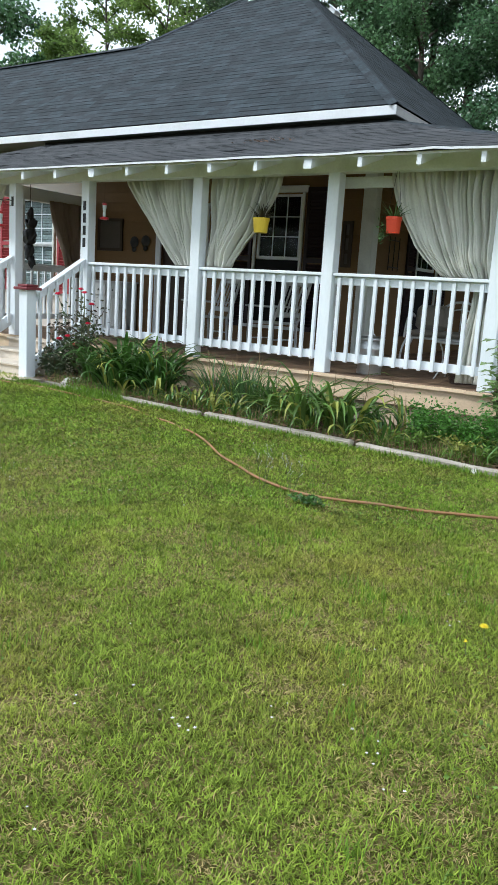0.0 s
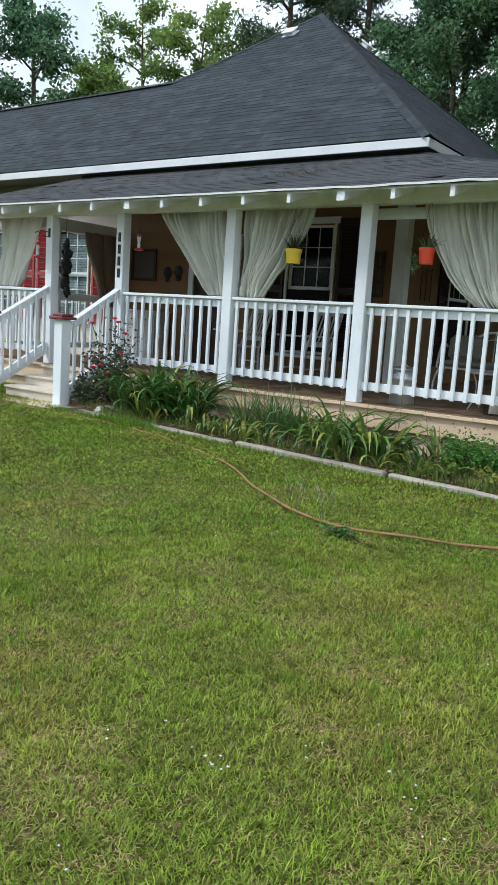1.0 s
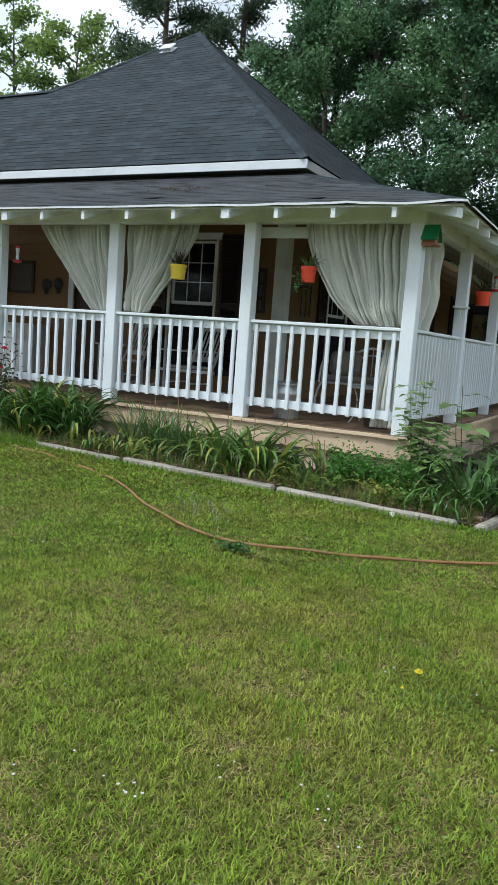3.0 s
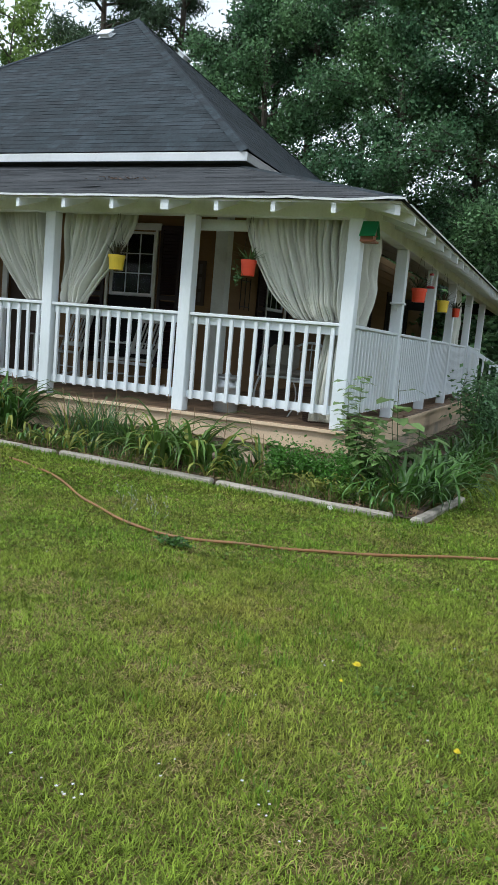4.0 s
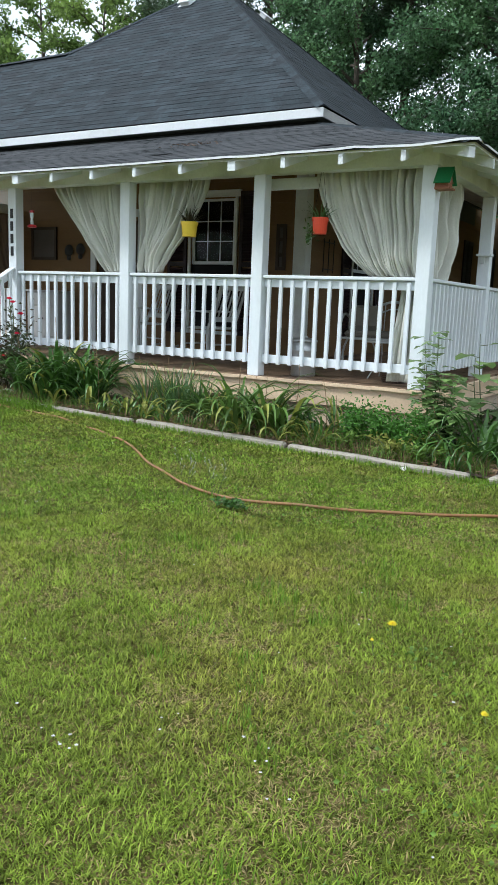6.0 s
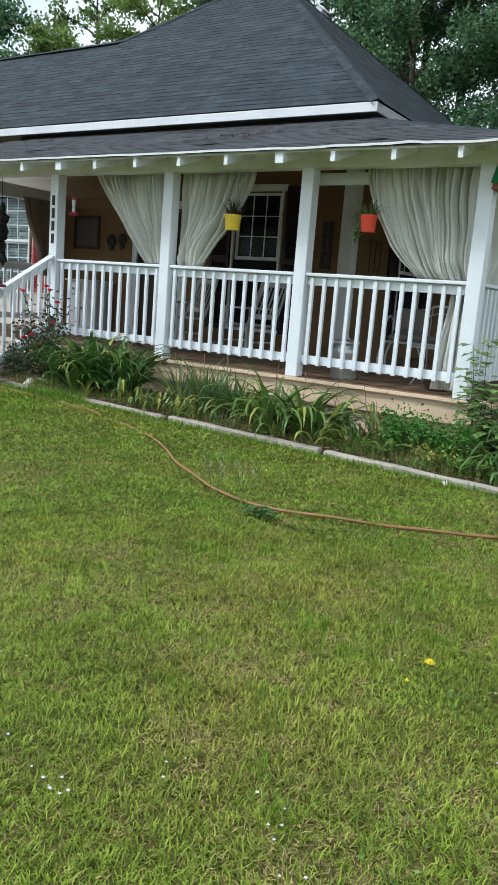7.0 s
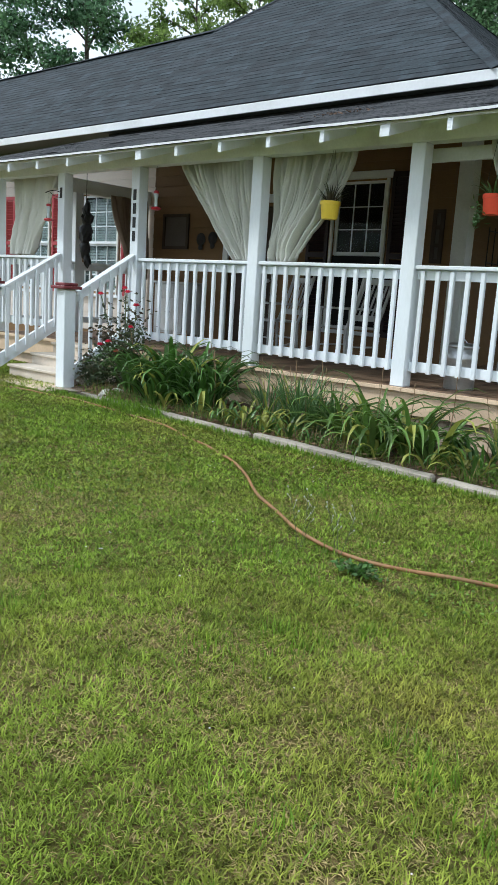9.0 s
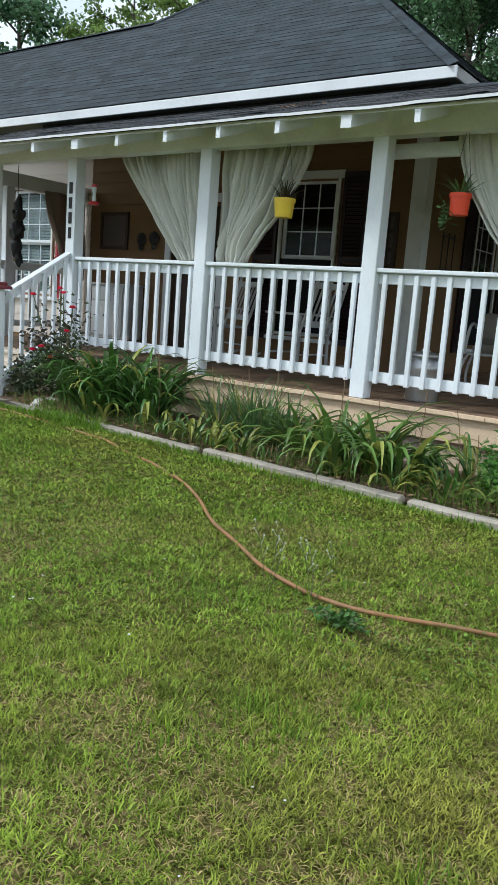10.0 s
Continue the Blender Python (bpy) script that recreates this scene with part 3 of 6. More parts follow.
slab("roof_deck", -0.018, 0.0, ROOF_BASE)
slab("sheathing", -0.045, -0.0185, WHITE_OLD, 0.02, "white painted boards under the eaves")
def bent_strip(x0, x1, dip):
    """A length of thin metal edging that waves up and down a little."""
    n = max(2, int((x1 - x0) / 0.08))
    bm, rows = bmesh.new(), []
    for i in range(n + 1):
        x = x0 + (x1 - x0) * i / n
        w = dip * noise.noise((x * 1.9, 3.1, 0.0)) + 0.3 * dip * noise.noise((x * 6.0, 1.1, 0.0))
        y, z = P_EAVE_Y - 0.03 - 0.4 * abs(w), P_EAVE_Z + 0.5 * w
        rows.append([bm.verts.new(q) for q in ((x, y, z - 0.018), (x, y, z + 0.003), (x, y + 0.005 + 0.4 * abs(w), z + 0.003), (x, y + 0.005, z - 0.018))])
    for a, b in zip(rows, rows[1:]):
        for i in range(4):
            bm.faces.new((a[i], a[(i + 1) % 4], b[(i + 1) % 4], b[i]))
    bm.faces.new(rows[0][::-1])
    bm.faces.new(rows[-1])
    return bm


part("drip_edge", bent_strip(P_LEFT, -4.6, 0.012), TRIM_WHITE, porch_roof, "thin white metal drip edge")
part("drip_edge", bent_strip(-4.66, -2.92, 0.035), TRIM_WHITE, porch_roof, "bent white metal drip edge")
part("drip_edge", bent_strip(-2.98, P_EAVE_X + 0.03, 0.045), TRIM_WHITE, porch_roof, "bent white metal drip edge")
bm = bmesh.new()
box(bm, P_EAVE_X + 0.025, P_EAVE_X + 0.03, P_EAVE_Y - 0.025, P_BACK, P_EAVE_Z - 0.016, P_EAVE_Z + 0.002)
# Added board: shuts light out of the porch, dark like the gap's shade.
bm_close = a_box(P_LEFT, P_EAVE_X - P_RUN, P_EAVE_Y + P_RUN + 0.002, P_EAVE_Y + P_RUN + 0.02, top - 0.06, 3.79)
box(bm_close, P_EAVE_X - P_RUN - 0.02, P_EAVE_X - P_RUN - 0.002, P_EAVE_Y + P_RUN + 0.02, BACK_Y - 0.4, top - 0.06, 3.79)
part("closure_board", bm_close, ROOF_BASE, porch_roof, "added dark board closing the roof gap against light")
part("drip_edge", bm, TRIM_WHITE, porch_roof, "thin white metal drip edge")

m = slope_frame((P_LEFT, P_EAVE_Y - 0.02, P_EAVE_Z - 0.005), (1, 0, 0), (0, 1, P_PITCH))
v, f = lay_shingles(m, P_RUN * P_SLANT, lambda s: (0, P_EAVE_X + 0.015 - s / P_SLANT - P_LEFT), lift=0.0045, seed=5, curl=0.02)
NEAR_TABS = 300
v_near, f_near = v[:NEAR_TABS * 6], f[:NEAR_TABS * 2]
for i in range(NEAR_TABS):
    o = Vector(v_near[i * 6])
    mesh_object("shingle", [tuple(Vector(q) - o) for q in v_near[i * 6:i * 6 + 6]], [(0, 1, 2, 3), (4, 5, 1, 0)], SHINGLE_OLD, porch_roof).location = o
v, f = v[NEAR_TABS * 6:], [tuple(i - NEAR_TABS * 6 for i in q) for q in f[NEAR_TABS * 2:]]
tagged(mesh_object("shingles", v, f, SHINGLE_OLD, porch_roof), kind="stuff")
m = slope_frame((P_EAVE_X + 0.02, P_EAVE_Y, P_EAVE_Z - 0.005), (0, 1, 0), (-1, 0, P_PITCH))
v, f = lay_shingles(m, P_RUN * P_SLANT, lambda s: (s / P_SLANT - 0.015, P_BACK - P_EAVE_Y), lift=0.0045, seed=6, curl=0.02)
tagged(mesh_object("shingles", v, f, SHINGLE_OLD, porch_roof), kind="stuff")
hip_caps((P_EAVE_X, P_EAVE_Y, P_EAVE_Z), (P_EAVE_X - P_RUN, P_EAVE_Y + P_RUN, top), porch_roof, 0.11)


def rafter(width, length):
    """A rafter in the plane x = 0: from its plumb-cut tail at the origin up the slope, its top edge at z = 0."""
    w, h = width / 2, 0.09
    p = [(0, 0), (0, -h), (length, -h + P_PITCH * length), (length, P_PITCH * length)]
    verts = [(-w, y, z) for y, z in p] + [(w, y, z) for y, z in p]
    return verts, [(3, 2, 1, 0), (4, 5, 6, 7), (0, 1, 5, 4), (1, 2, 6, 5), (2, 3, 7, 6), (3, 0, 4, 7)]


v, f = rafter(0.045, 0.56)
raft = mesh_object("rafter", v, f, WHITE, porch_roof)
tail_z = P_EAVE_Z - 0.047 + P_PITCH * 0.004
raft.matrix_basis = pose(-4.27 + 0.61, P_EAVE_Y + 0.004, tail_z)
v, f = rafter(0.092, 0.56)
wide = mesh_object("rafter", v, f, WHITE, porch_roof)
wide.matrix_basis = pose(-4.245, P_EAVE_Y + 0.004, tail_z)
for k in range(-11, 4):
    if k in (0, 1):
        continue
    same_part("rafter", wide if k in (-5, -10) else raft, pose((-4.245 if k in (-5, -10) else -4.27) + 0.61 * k, P_EAVE_Y + 0.004, tail_z), porch_roof)
for k in range(25):
    same_part("rafter", wide if k % 6 == 5 else raft, pose(P_EAVE_X - 0.004, 7.93 + 0.61 * k, tail_z, 0, 0, 90), porch_roof)
v, f = rafter(0.06, 0.75)
hip = mesh_object("hip_rafter", [(x, y, z - 0.09 * y) for x, y, z in v], f, WHITE, porch_roof)
hip.matrix_basis = pose(P_EAVE_X - 0.05, P_EAVE_Y + 0.05, tail_z, 0, 0, 45)

bm = a_box(-10.98, -2.262, 7.77, 7.92, POST_TOP, 2.898, 0.004)
part("front_beam", bm, WHITE_OLD, porch_roof)
part("side_beam", a_box(-2.415, -2.265, 7.922, P_BACK - 0.1, POST_TOP, 2.898, 0.004), WHITE_OLD, porch_roof)
part("end_beam", a_box(-10.97, -10.82, 7.922, WALL_Y - 0.03, POST_TOP, 2.898, 0.004), WHITE_OLD, porch_roof)
# Added dark panel: stands in for the gloom at the side porch's end.
part("end_shade_panel", a_box(-5.08, -2.42, P_BACK - 0.09, P_BACK - 0.05, 2.69, 3.0), ROOF_BASE, porch_roof)
part("header", a_box(-4.28, -2.43, 8.07, 8.11, 2.57, 2.688, 0.004), WHITE_OLD, porch_roof, "white board under the porch beam")
# ---- porch deck ----
porch_deck = thing("porch_floor", "worn brown board deck on a tan skirt", "porch deck", kind="structure")
bm = a_box(-10.98, -2.16, 7.74, 7.77, 0.32, 0.527, 0.003)
part("skirt_board", bm, TAN_PAINT, porch_deck, "tan painted skirt board")
part("skirt_board", a_box(-2.19, -2.16, 7.772, 20.0, 0.32, 0.527, 0.003), TAN_PAINT, porch_deck, "tan painted skirt board")
part("skirt_board", a_box(-11.01, -10.98, 7.74, WALL_Y, 0.30, 0.527, 0.003), TAN_PAINT, porch_deck, "tan painted skirt board")
bm = a_box(-10.94, -2.24, 7.80, 7.92, -0.1, 0.5)
box(bm, -2.36, -2.24, 7.92, 20.0, -0.1, 0.5)
box(bm, -10.94, -10.82, 7.92, WALL_Y, -0.1, 0.5)
part("foundation", bm, CONCRETE, porch_deck, "stained concrete footing")
bm = a_box(-10.8, -2.4, 7.95, WALL_Y, 0.3, 0.526)
box(bm, CORNER_X, -2.4, WALL_Y, 20.0, 0.3, 0.526)
part("joists", bm, DARK_WOOD, porch_deck)

board_front = mesh_object("deck_board", [(x, y, z) for z in (0, 0.03) for x, y in ((0, 0), (0.084, 0), (0.084, 3.0), (0, 3.0))],
                          [(3, 2, 1, 0), (4, 5, 6, 7), (0, 1, 5, 4), (1, 2, 6, 5), (2, 3, 7, 6), (3, 0, 4, 7)], DECK, porch_deck)
board_front.matrix_basis = pose(-11.0, 7.745, 0.53)
n_boards = int(8.84 / 0.0885)
for i in range(1, n_boards):
    same_part("deck_board", board_front, pose(-11.0 + 0.0885 * i, 7.745 + 0.004 * math.sin(i * 2.3), 0.53 + 0.0015 * math.sin(i * 5.1)), porch_deck)
board_side = mesh_object("deck_board", [(x, y, z) for z in (0, 0.03) for x, y in ((0, 0), (2.94, 0), (2.94, 0.084), (0, 0.084))],
                         [(3, 2, 1, 0), (4, 5, 6, 7), (0, 1, 5, 4), (1, 2, 6, 5), (2, 3, 7, 6), (3, 0, 4, 7)], DECK, porch_deck)
board_side.matrix_basis = pose(-5.09, 10.755, 0.53)
for i in range(1, 104):
    same_part("deck_board", board_side, pose(-5.09, 10.755 + 0.0885 * i, 0.53 + 0.0015 * math.sin(i * 3.7)), porch_deck)
# nosing: short tan pieces that cover the board ends
nose = mesh_object("nosing_board", [(x, y, z) for z in (0, 0.032) for x, y in ((0, 0), (0.262, 0), (0.262, 0.045), (0, 0.045))],
                   [(3, 2, 1, 0), (4, 5, 6, 7), (0, 1, 5, 4), (1, 2, 6, 5), (2, 3, 7, 6), (3, 0, 4, 7)], TAN_PAINT, porch_deck)
nose.matrix_basis = pose(-11.0, 7.697, 0.5295)
for i in range(1, 34):
    same_part("nosing_board", nose, pose(-11.0 + 0.2655 * i, 7.697 + 0.003 * math.sin(i * 1.7), 0.5295 + 0.002 * math.sin(i * 4.1)), porch_deck)
for i in range(46):
    same_part("nosing_board", nose, pose(-2.11, 7.74 + 0.2655 * i, 0.5295 + 0.002 * math.sin(i * 3.1), 0, 0, 90), porch_deck)

# ---- posts ----
POSTS_X = [-10.89, -9.34, -7.895, -6.026, -4.197, -2.348]
SIDE_Y = [10.08, 12.35, 14.50, 16.90, 19.30]


def porch_post():
    root = thing("porch_post", "square white painted wooden porch post", "post", group="porch posts")
    h = POST_TOP - FLOOR_Z
    part("shaft", a_box(-0.070, 0.070, -0.070, 0.070, 0, h, 0.006), WHITE, root)
    return root


first_post = porch_post()
first_post.matrix_basis = pose(POSTS_X[0], 7.845, FLOOR_Z)
for x in POSTS_X[1:]:
    copy_thing(first_post, pose(x, 7.845, FLOOR_Z))
for y in SIDE_Y:
    copy_thing(first_post, pose(-2.34, y, FLOOR_Z))
copy_thing(first_post, pose(-10.89, 9.2, FLOOR_Z))
copy_thing(first_post, pose(-10.89, 10.55, FLOOR_Z))


# ---- railings ----
def railing(length, spacing, label, group):
    """A railing along x from 0; balusters are nailed to its outer face (-y)."""
    root = thing("porch_railing", label, "railing", group=group)
    part("top_rail", a_box(0, length, -0.075, 0.045, 1.055, 1.09, 0.006), WHITE, root)
    part("upper_rail", a_box(0, length, -0.02, 0.02, 0.965, 1.053, 0.004), WHITE, root)
    part("lower_rail", a_box(0, length, -0.02, 0.02, 0.145, 0.235, 0.004), WHITE, root)
    n = max(2, round(length / spacing))
    gap = length / n
    base = part("baluster", a_box(-0.02, 0.02, -0.056, -0.021, 0.136, 1.045, 0.004), WHITE, root)
    base.matrix_basis = pose(gap / 2, 0, 0)
    for i in range(1, n):
        same_part("baluster", base, pose(gap * (i + 0.5), 0, 0, 0, 0.25 * math.sin(i * 2.9)), root)
    return root


bays = [(-10.89, -9.34), (-7.895, -6.026), (-6.026, -4.197), (-4.197, -2.348)]
for a, b in bays:
    r = railing(b - a - 0.142, 0.143, "white painted wooden porch railing with square balusters", "front railings")
    r.matrix_basis = pose(a + 0.071, 7.865, FLOOR_Z)
for a, b in zip([7.845] + SIDE_Y[:-1], SIDE_Y):
    r = railing(b - a - 0.142, 0.14, "white painted side railing with closely set balusters", "side railings")
    r.matrix_basis = pose(-2.36, a + 0.071, FLOOR_Z, 0, 0, 90)
for a, b in ((7.845, 9.2), (9.2, 10.55)):
    r = railing(b - a - 0.142, 0.143, "white painted end railing in the shade of the porch", "end railings")
    r.matrix_basis = pose(-10.87, b - 0.071, FLOOR_Z, 0, 0, -90)

# ---- steps and stair rails ----
steps_root = thing("porch_steps", "low wooden porch steps in worn beige paint", "steps", kind="structure")
for y0, y1, z0, z1 in ((6.83, 7.16, 0.10, 0.265), (7.15, 7.47, 0.10, 0.40), (7.46, 7.70, 0.10, 0.527)):
    part("riser", a_box(-9.02, -7.93, y0, y0 + 0.03, z0, z1, 0.004), STEP_PAINT, steps_root, "worn beige riser")
    part("stringer", a_box(-9.01, -7.94, y0 + 0.031, y1, z0, z1 - 0.002), STEP_PAINT, steps_root)
    part("tread", a_box(-9.03, -7.92, y0 - 0.03, y1 + 0.02, z1, z1 + 0.032, 0.006), STEP_PAINT, steps_root, "worn beige tread")
part("pad", a_box(-9.3, -7.7, 6.45, 6.82, 0.05, 0.155, 0.01), CONCRETE, steps_root, "concrete pad at the foot")


def newel(at):
    root = thing("newel_post", "white newel post with a red stepped cap", "post", at, "newel posts")
    part("shaft", a_box(-0.075, 0.075, -0.075, 0.075, -0.1, 1.13, 0.006), WHITE, root)
    bm = a_box(-0.125, 0.125, -0.125, 0.125, 1.13, 1.165, 0.008)
    box(bm, -0.09, 0.09, -0.09, 0.09, 1.166, 1.2, 0.008)
    part("cap", bm, RED_PAINT, root, "dark red cap")
    return root


newel(pose(-7.86, 6.80, 0.11))
newel(pose(-9.36, 6.78, 0.12))


def stair_rail(x_top, x_foot):
    root = thing("stair_railing", "sloping white stair railing beside the porch steps", "railing", group="stair railings")
    a, b = Vector((x_top, 7.76, 1.63)), Vector((x_foot, 6.91, 1.15))
    for name, drop, h, w in (("hand_rail", 0.0, 0.12, 0.045), ("rail_cap", 0.012, 0.03, 0.10), ("lower_rail", 0.84, 0.17, 0.04)):
        up = 0.055 if name == "rail_cap" else 0.0
        verts = []
        for p in (a, b):
            for sx, sz in ((-1, -1), (1, -1), (1, 1), (-1, 1)):
                verts.append((p.x + sx * w / 2, p.y, p.z - drop + up + sz * h / 2))
        mesh_object(name, verts, [(3, 2, 1, 0), (4, 5, 6, 7), (0, 1, 5, 4), (1, 2, 6, 5), (2, 3, 7, 6), (3, 0, 4, 7)], WHITE, root)
    for i in range(6):
        p = a.lerp(b, (i + 0.5) / 6)
        part("baluster", a_box(p.x + 0.024, p.x + 0.058, p.y - 0.02, p.y + 0.02, p.z - 0.86, p.z + 0.02, 0.004), WHITE, root)
    return root


stair_rail(-7.89, -7.87)
stair_rail(-9.34, -9.36)
# Boards under the porch carry its shade in their colour; those beyond carry daylight.
siding_boards(wall_front, -10.75, CORNER_X - 0.17, FRONT_OPENINGS, True, SIDING_SHADED)
siding_boards(wall_front, -19.6, -10.76, FRONT_OPENINGS, True, SIDING_LIT)
siding_boards(wall_side, WALL_Y + 0.16, 30.0, SIDE_OPENINGS, False, SIDING_SHADED)


# ---- curtains ----
def curtain(name, label, top, bottom, z_top, z_bot, plane, along_x=True, folds=8, ease=1.2, mat=CURTAIN, sag=0.0, seed=1, bunch=0.0):
    """A tied-back curtain. top and bottom: its two ends at the rod and at the tie; it is drawn together towards the tie in rounded pleats with narrow valleys."""
    rng = random.Random(seed)
    nu, nv = 220, 40
    widths = [rng.uniform(0.35, 1.9) for _ in range(folds)]
    edges = [sum(widths[:k]) / sum(widths) for k in range(folds + 1)]
    depth = [(0.25 + 0.75 * w / 1.9) * rng.uniform(0.6, 1.5) for w in widths]
    verts = []
    for j in range(nv + 1):
        v = j / nv
        pull = v ** ease
        for i in range(nu + 1):
            u = i / nu
            a = top[0] + (top[1] - top[0]) * u
            b = bottom[0] + (bottom[1] - bottom[0]) * u
            s = a + (b - a) * pull
            w = u + 0.035 * noise.noise((u * 3.5, v * 1.4, seed + 0.3)) + 0.012 * noise.noise((u * 11, v * 3.0, seed + 2.3)) * v
            w = min(0.9999, max(0.0, w))
            k = max(i for i in range(folds) if edges[i] <= w)
            q = (w - edges[k]) / (edges[k + 1] - edges[k])
            lobe = abs(math.sin(math.pi * q)) ** 0.55 * depth[k] * max(0.15, 0.85 + 1.3 * noise.noise((k * 3.7, v * 1.7, seed * 1.3)))
            broad = noise.noise((w * folds * 0.4, v * 1.1, seed * 3.1))
            d = -(0.080 + 0.040 * v) * lobe - 0.055 * abs(noise.noise((w * folds * 0.85, v * 0.9, seed * 7.7))) - 0.03 * abs(noise.noise((w * folds * 1.9, v * 2.2, seed * 3.9))) - 0.09 * broad * (0.6 + v) * (1 - 0.5 * v)
            d += 0.018 * noise.noise((w * folds * 2.3, v * 2.5, seed * 2.3)) + 0.016 * noise.noise((u * 20, v * 10, seed * 4.7)) * (0.35 + 0.65 * v)
            d += 0.030 * noise.noise((u * 6.0 + v * 2.2, v * 3.2 - u * 2.0, seed * 6.1)) * math.sin(math.pi * min(1.0, v + 0.1))
            d += bunch * v ** 3 * noise.noise((u * 5, v * 10, seed * 1.9)) - bunch * 1.6 * math.sin(math.pi * min(1.0, max(0.0, (v - 0.5) * 2.0)) ** 1.6)
            z = z_top + (z_bot - z_top) * v - sag * math.sin(math.pi * u) * v * v + 0.010 * lobe * v
            verts.append((s, plane + 0.06 + d, z) if along_x else (plane - 0.06 - d, s, z))
    w = nu + 1
    faces = [(j * w + i, j * w + i + 1, (j + 1) * w + i + 1, (j + 1) * w + i) for j in range(nv) for i in range(nu)]
    ob = mesh_object(name, verts, faces, mat, smooth=True)
    mod = ob.modifiers.new("cloth", "SOLIDIFY")
    mod.thickness = 0.003
    return tagged(ob, label, "curtain", "porch curtains")


curtain("curtain", "grey-green canvas curtain tied back to a post", (-7.40, -6.08), (-6.46, -6.10), 2.73, 1.655, 7.985, folds=20, ease=1.18, seed=2)
curtain("curtain", "stained grey-green canvas curtain gathered beside a post", (-5.95, -5.00), (-5.96, -5.60), 2.73, 1.665, 7.985, folds=17, ease=1.45, seed=3, sag=0.03, bunch=0.03)
curtain("curtain", "wide grey-green canvas curtain swagged over the rail", (-3.62, -2.42), (-2.98, -2.42), 2.73, 1.665, 7.985, folds=20, ease=1.75, seed=4, sag=0.03, bunch=0.06)
curtain("curtain", "grey-green canvas curtain tail hanging behind the railing", (-2.62, -2.42), (-2.72, -2.43), 1.70, 0.60, 7.99, folds=3, ease=1.0, seed=5)
curtain("curtain", "grey-green canvas curtain tied back to the corner post", (7.95, 9.30), (7.95, 8.72), 2.73, 1.64, -2.45, along_x=False, folds=15, ease=1.5, seed=6)
curtain("curtain", "grey-green canvas curtain beside the steps", (-10.80, -9.75), (-10.80, -10.26), 2.73, 1.665, 7.985, folds=7, ease=1.3, seed=7)
curtain("curtain", "brown canvas curtain at the shaded porch end", (9.80, 10.62), (10.2, 10.62), 2.73, 1.45, -10.78, along_x=False, folds=6, ease=1.25, mat=CURTAIN_BROWN, seed=8)
curtain("curtain", "grey-green canvas curtain far along the side porch", (15.0, 16.6), (15.4, 16.6), 2.73, 1.62, -2.45, along_x=False, folds=6, ease=1.3, seed=11)


# ---- leaves and plants ----
def strap_leaf(verts, faces, base, heading, length, width, lift, droop, rng, steps=7, fold=0.25):
    """An arching strap-shaped leaf, creased along its midrib."""
    d = Vector((math.cos(heading), math.sin(heading), 0))
    side = Vector((-d.y, d.x, 0))
    p = Vector(base)
    angle = lift
    k = len(verts)
    seg = length / steps
    for i in range(steps + 1):
        t = i / steps
        w = width * (0.55 + 1.2 * t if t < 0.35 else 1.0) * max(0.04, (1 - max(0, t - 0.35) / 0.65) ** 0.7)
        up = Vector((0, 0, 1)) * math.cos(angle) - d * math.sin(angle)
        verts += [tuple(p - side * w / 2 + up * w * fold), tuple(p), tuple(p + side * w / 2 + up * w * fold)]
        p = p + (d * math.cos(angle) + Vector((0, 0, 1)) * math.sin(angle)) * seg
        angle -= droop / steps * (0.2 + 2.1 * t ** 1.5)
    for i in range(steps):
        a = k + 3 * i
        faces += [(a, a + 1, a + 4, a + 3), (a + 1, a + 2, a + 5, a + 4)]


def lily_clump(x, y, n, length, spread, mat, label, name="daylily_plant", width=0.03, droop=2.4, lift=(0.85, 1.5), seed=1, yellow=0.1, group="daylilies", stalks=1):
    rng = random.Random(seed)
    z = ground_z(x, y) + 0.03
    root = thing(name, label, "plant", pose(x, y, z), group)
    sets = {"leaves": ([], []), "old_leaves": ([], [])}
    for i in range(int(n * 1.5)):
        r = spread * math.sqrt(rng.random())
        a = rng.uniform(0, 6.283)
        vs, fs = sets["old_leaves" if rng.random() < yellow else "leaves"]
        strap_leaf(vs, fs, (r * math.cos(a), r * math.sin(a), 0), a + rng.uniform(-1.0, 1.0), length * rng.uniform(0.65, 1.28), width * 1.45 * rng.uniform(0.7, 1.25),
                   rng.uniform(*lift), droop * rng.uniform(0.8, 1.25), rng)
    for key, (vs, fs) in sets.items():
        if vs:
            for k in range(0 if name == "lawn_weed" or key != "leaves" else stalks):
                a, h = rng.uniform(0, 6.283), length * rng.uniform(0.75, 1.25)
                foot = Vector((spread * 0.7 * math.cos(a), spread * 0.7 * math.sin(a), 0))
                part("flower_stalk", tube(bmesh.new(), arc(foot, foot + Vector((rng.uniform(-0.1, 0.1), rng.uniform(-0.1, 0.1), h)), (0.03, 0, 0), 5), 0.005, 5, 0.003), DEAD_LEAF, root, "dry brown flower stalk")
            mesh_object(key, vs, fs, mat if key == "leaves" else LILY_YELLOW, root, "yellowing leaves" if key == "old_leaves" else "", smooth=True)
    return root


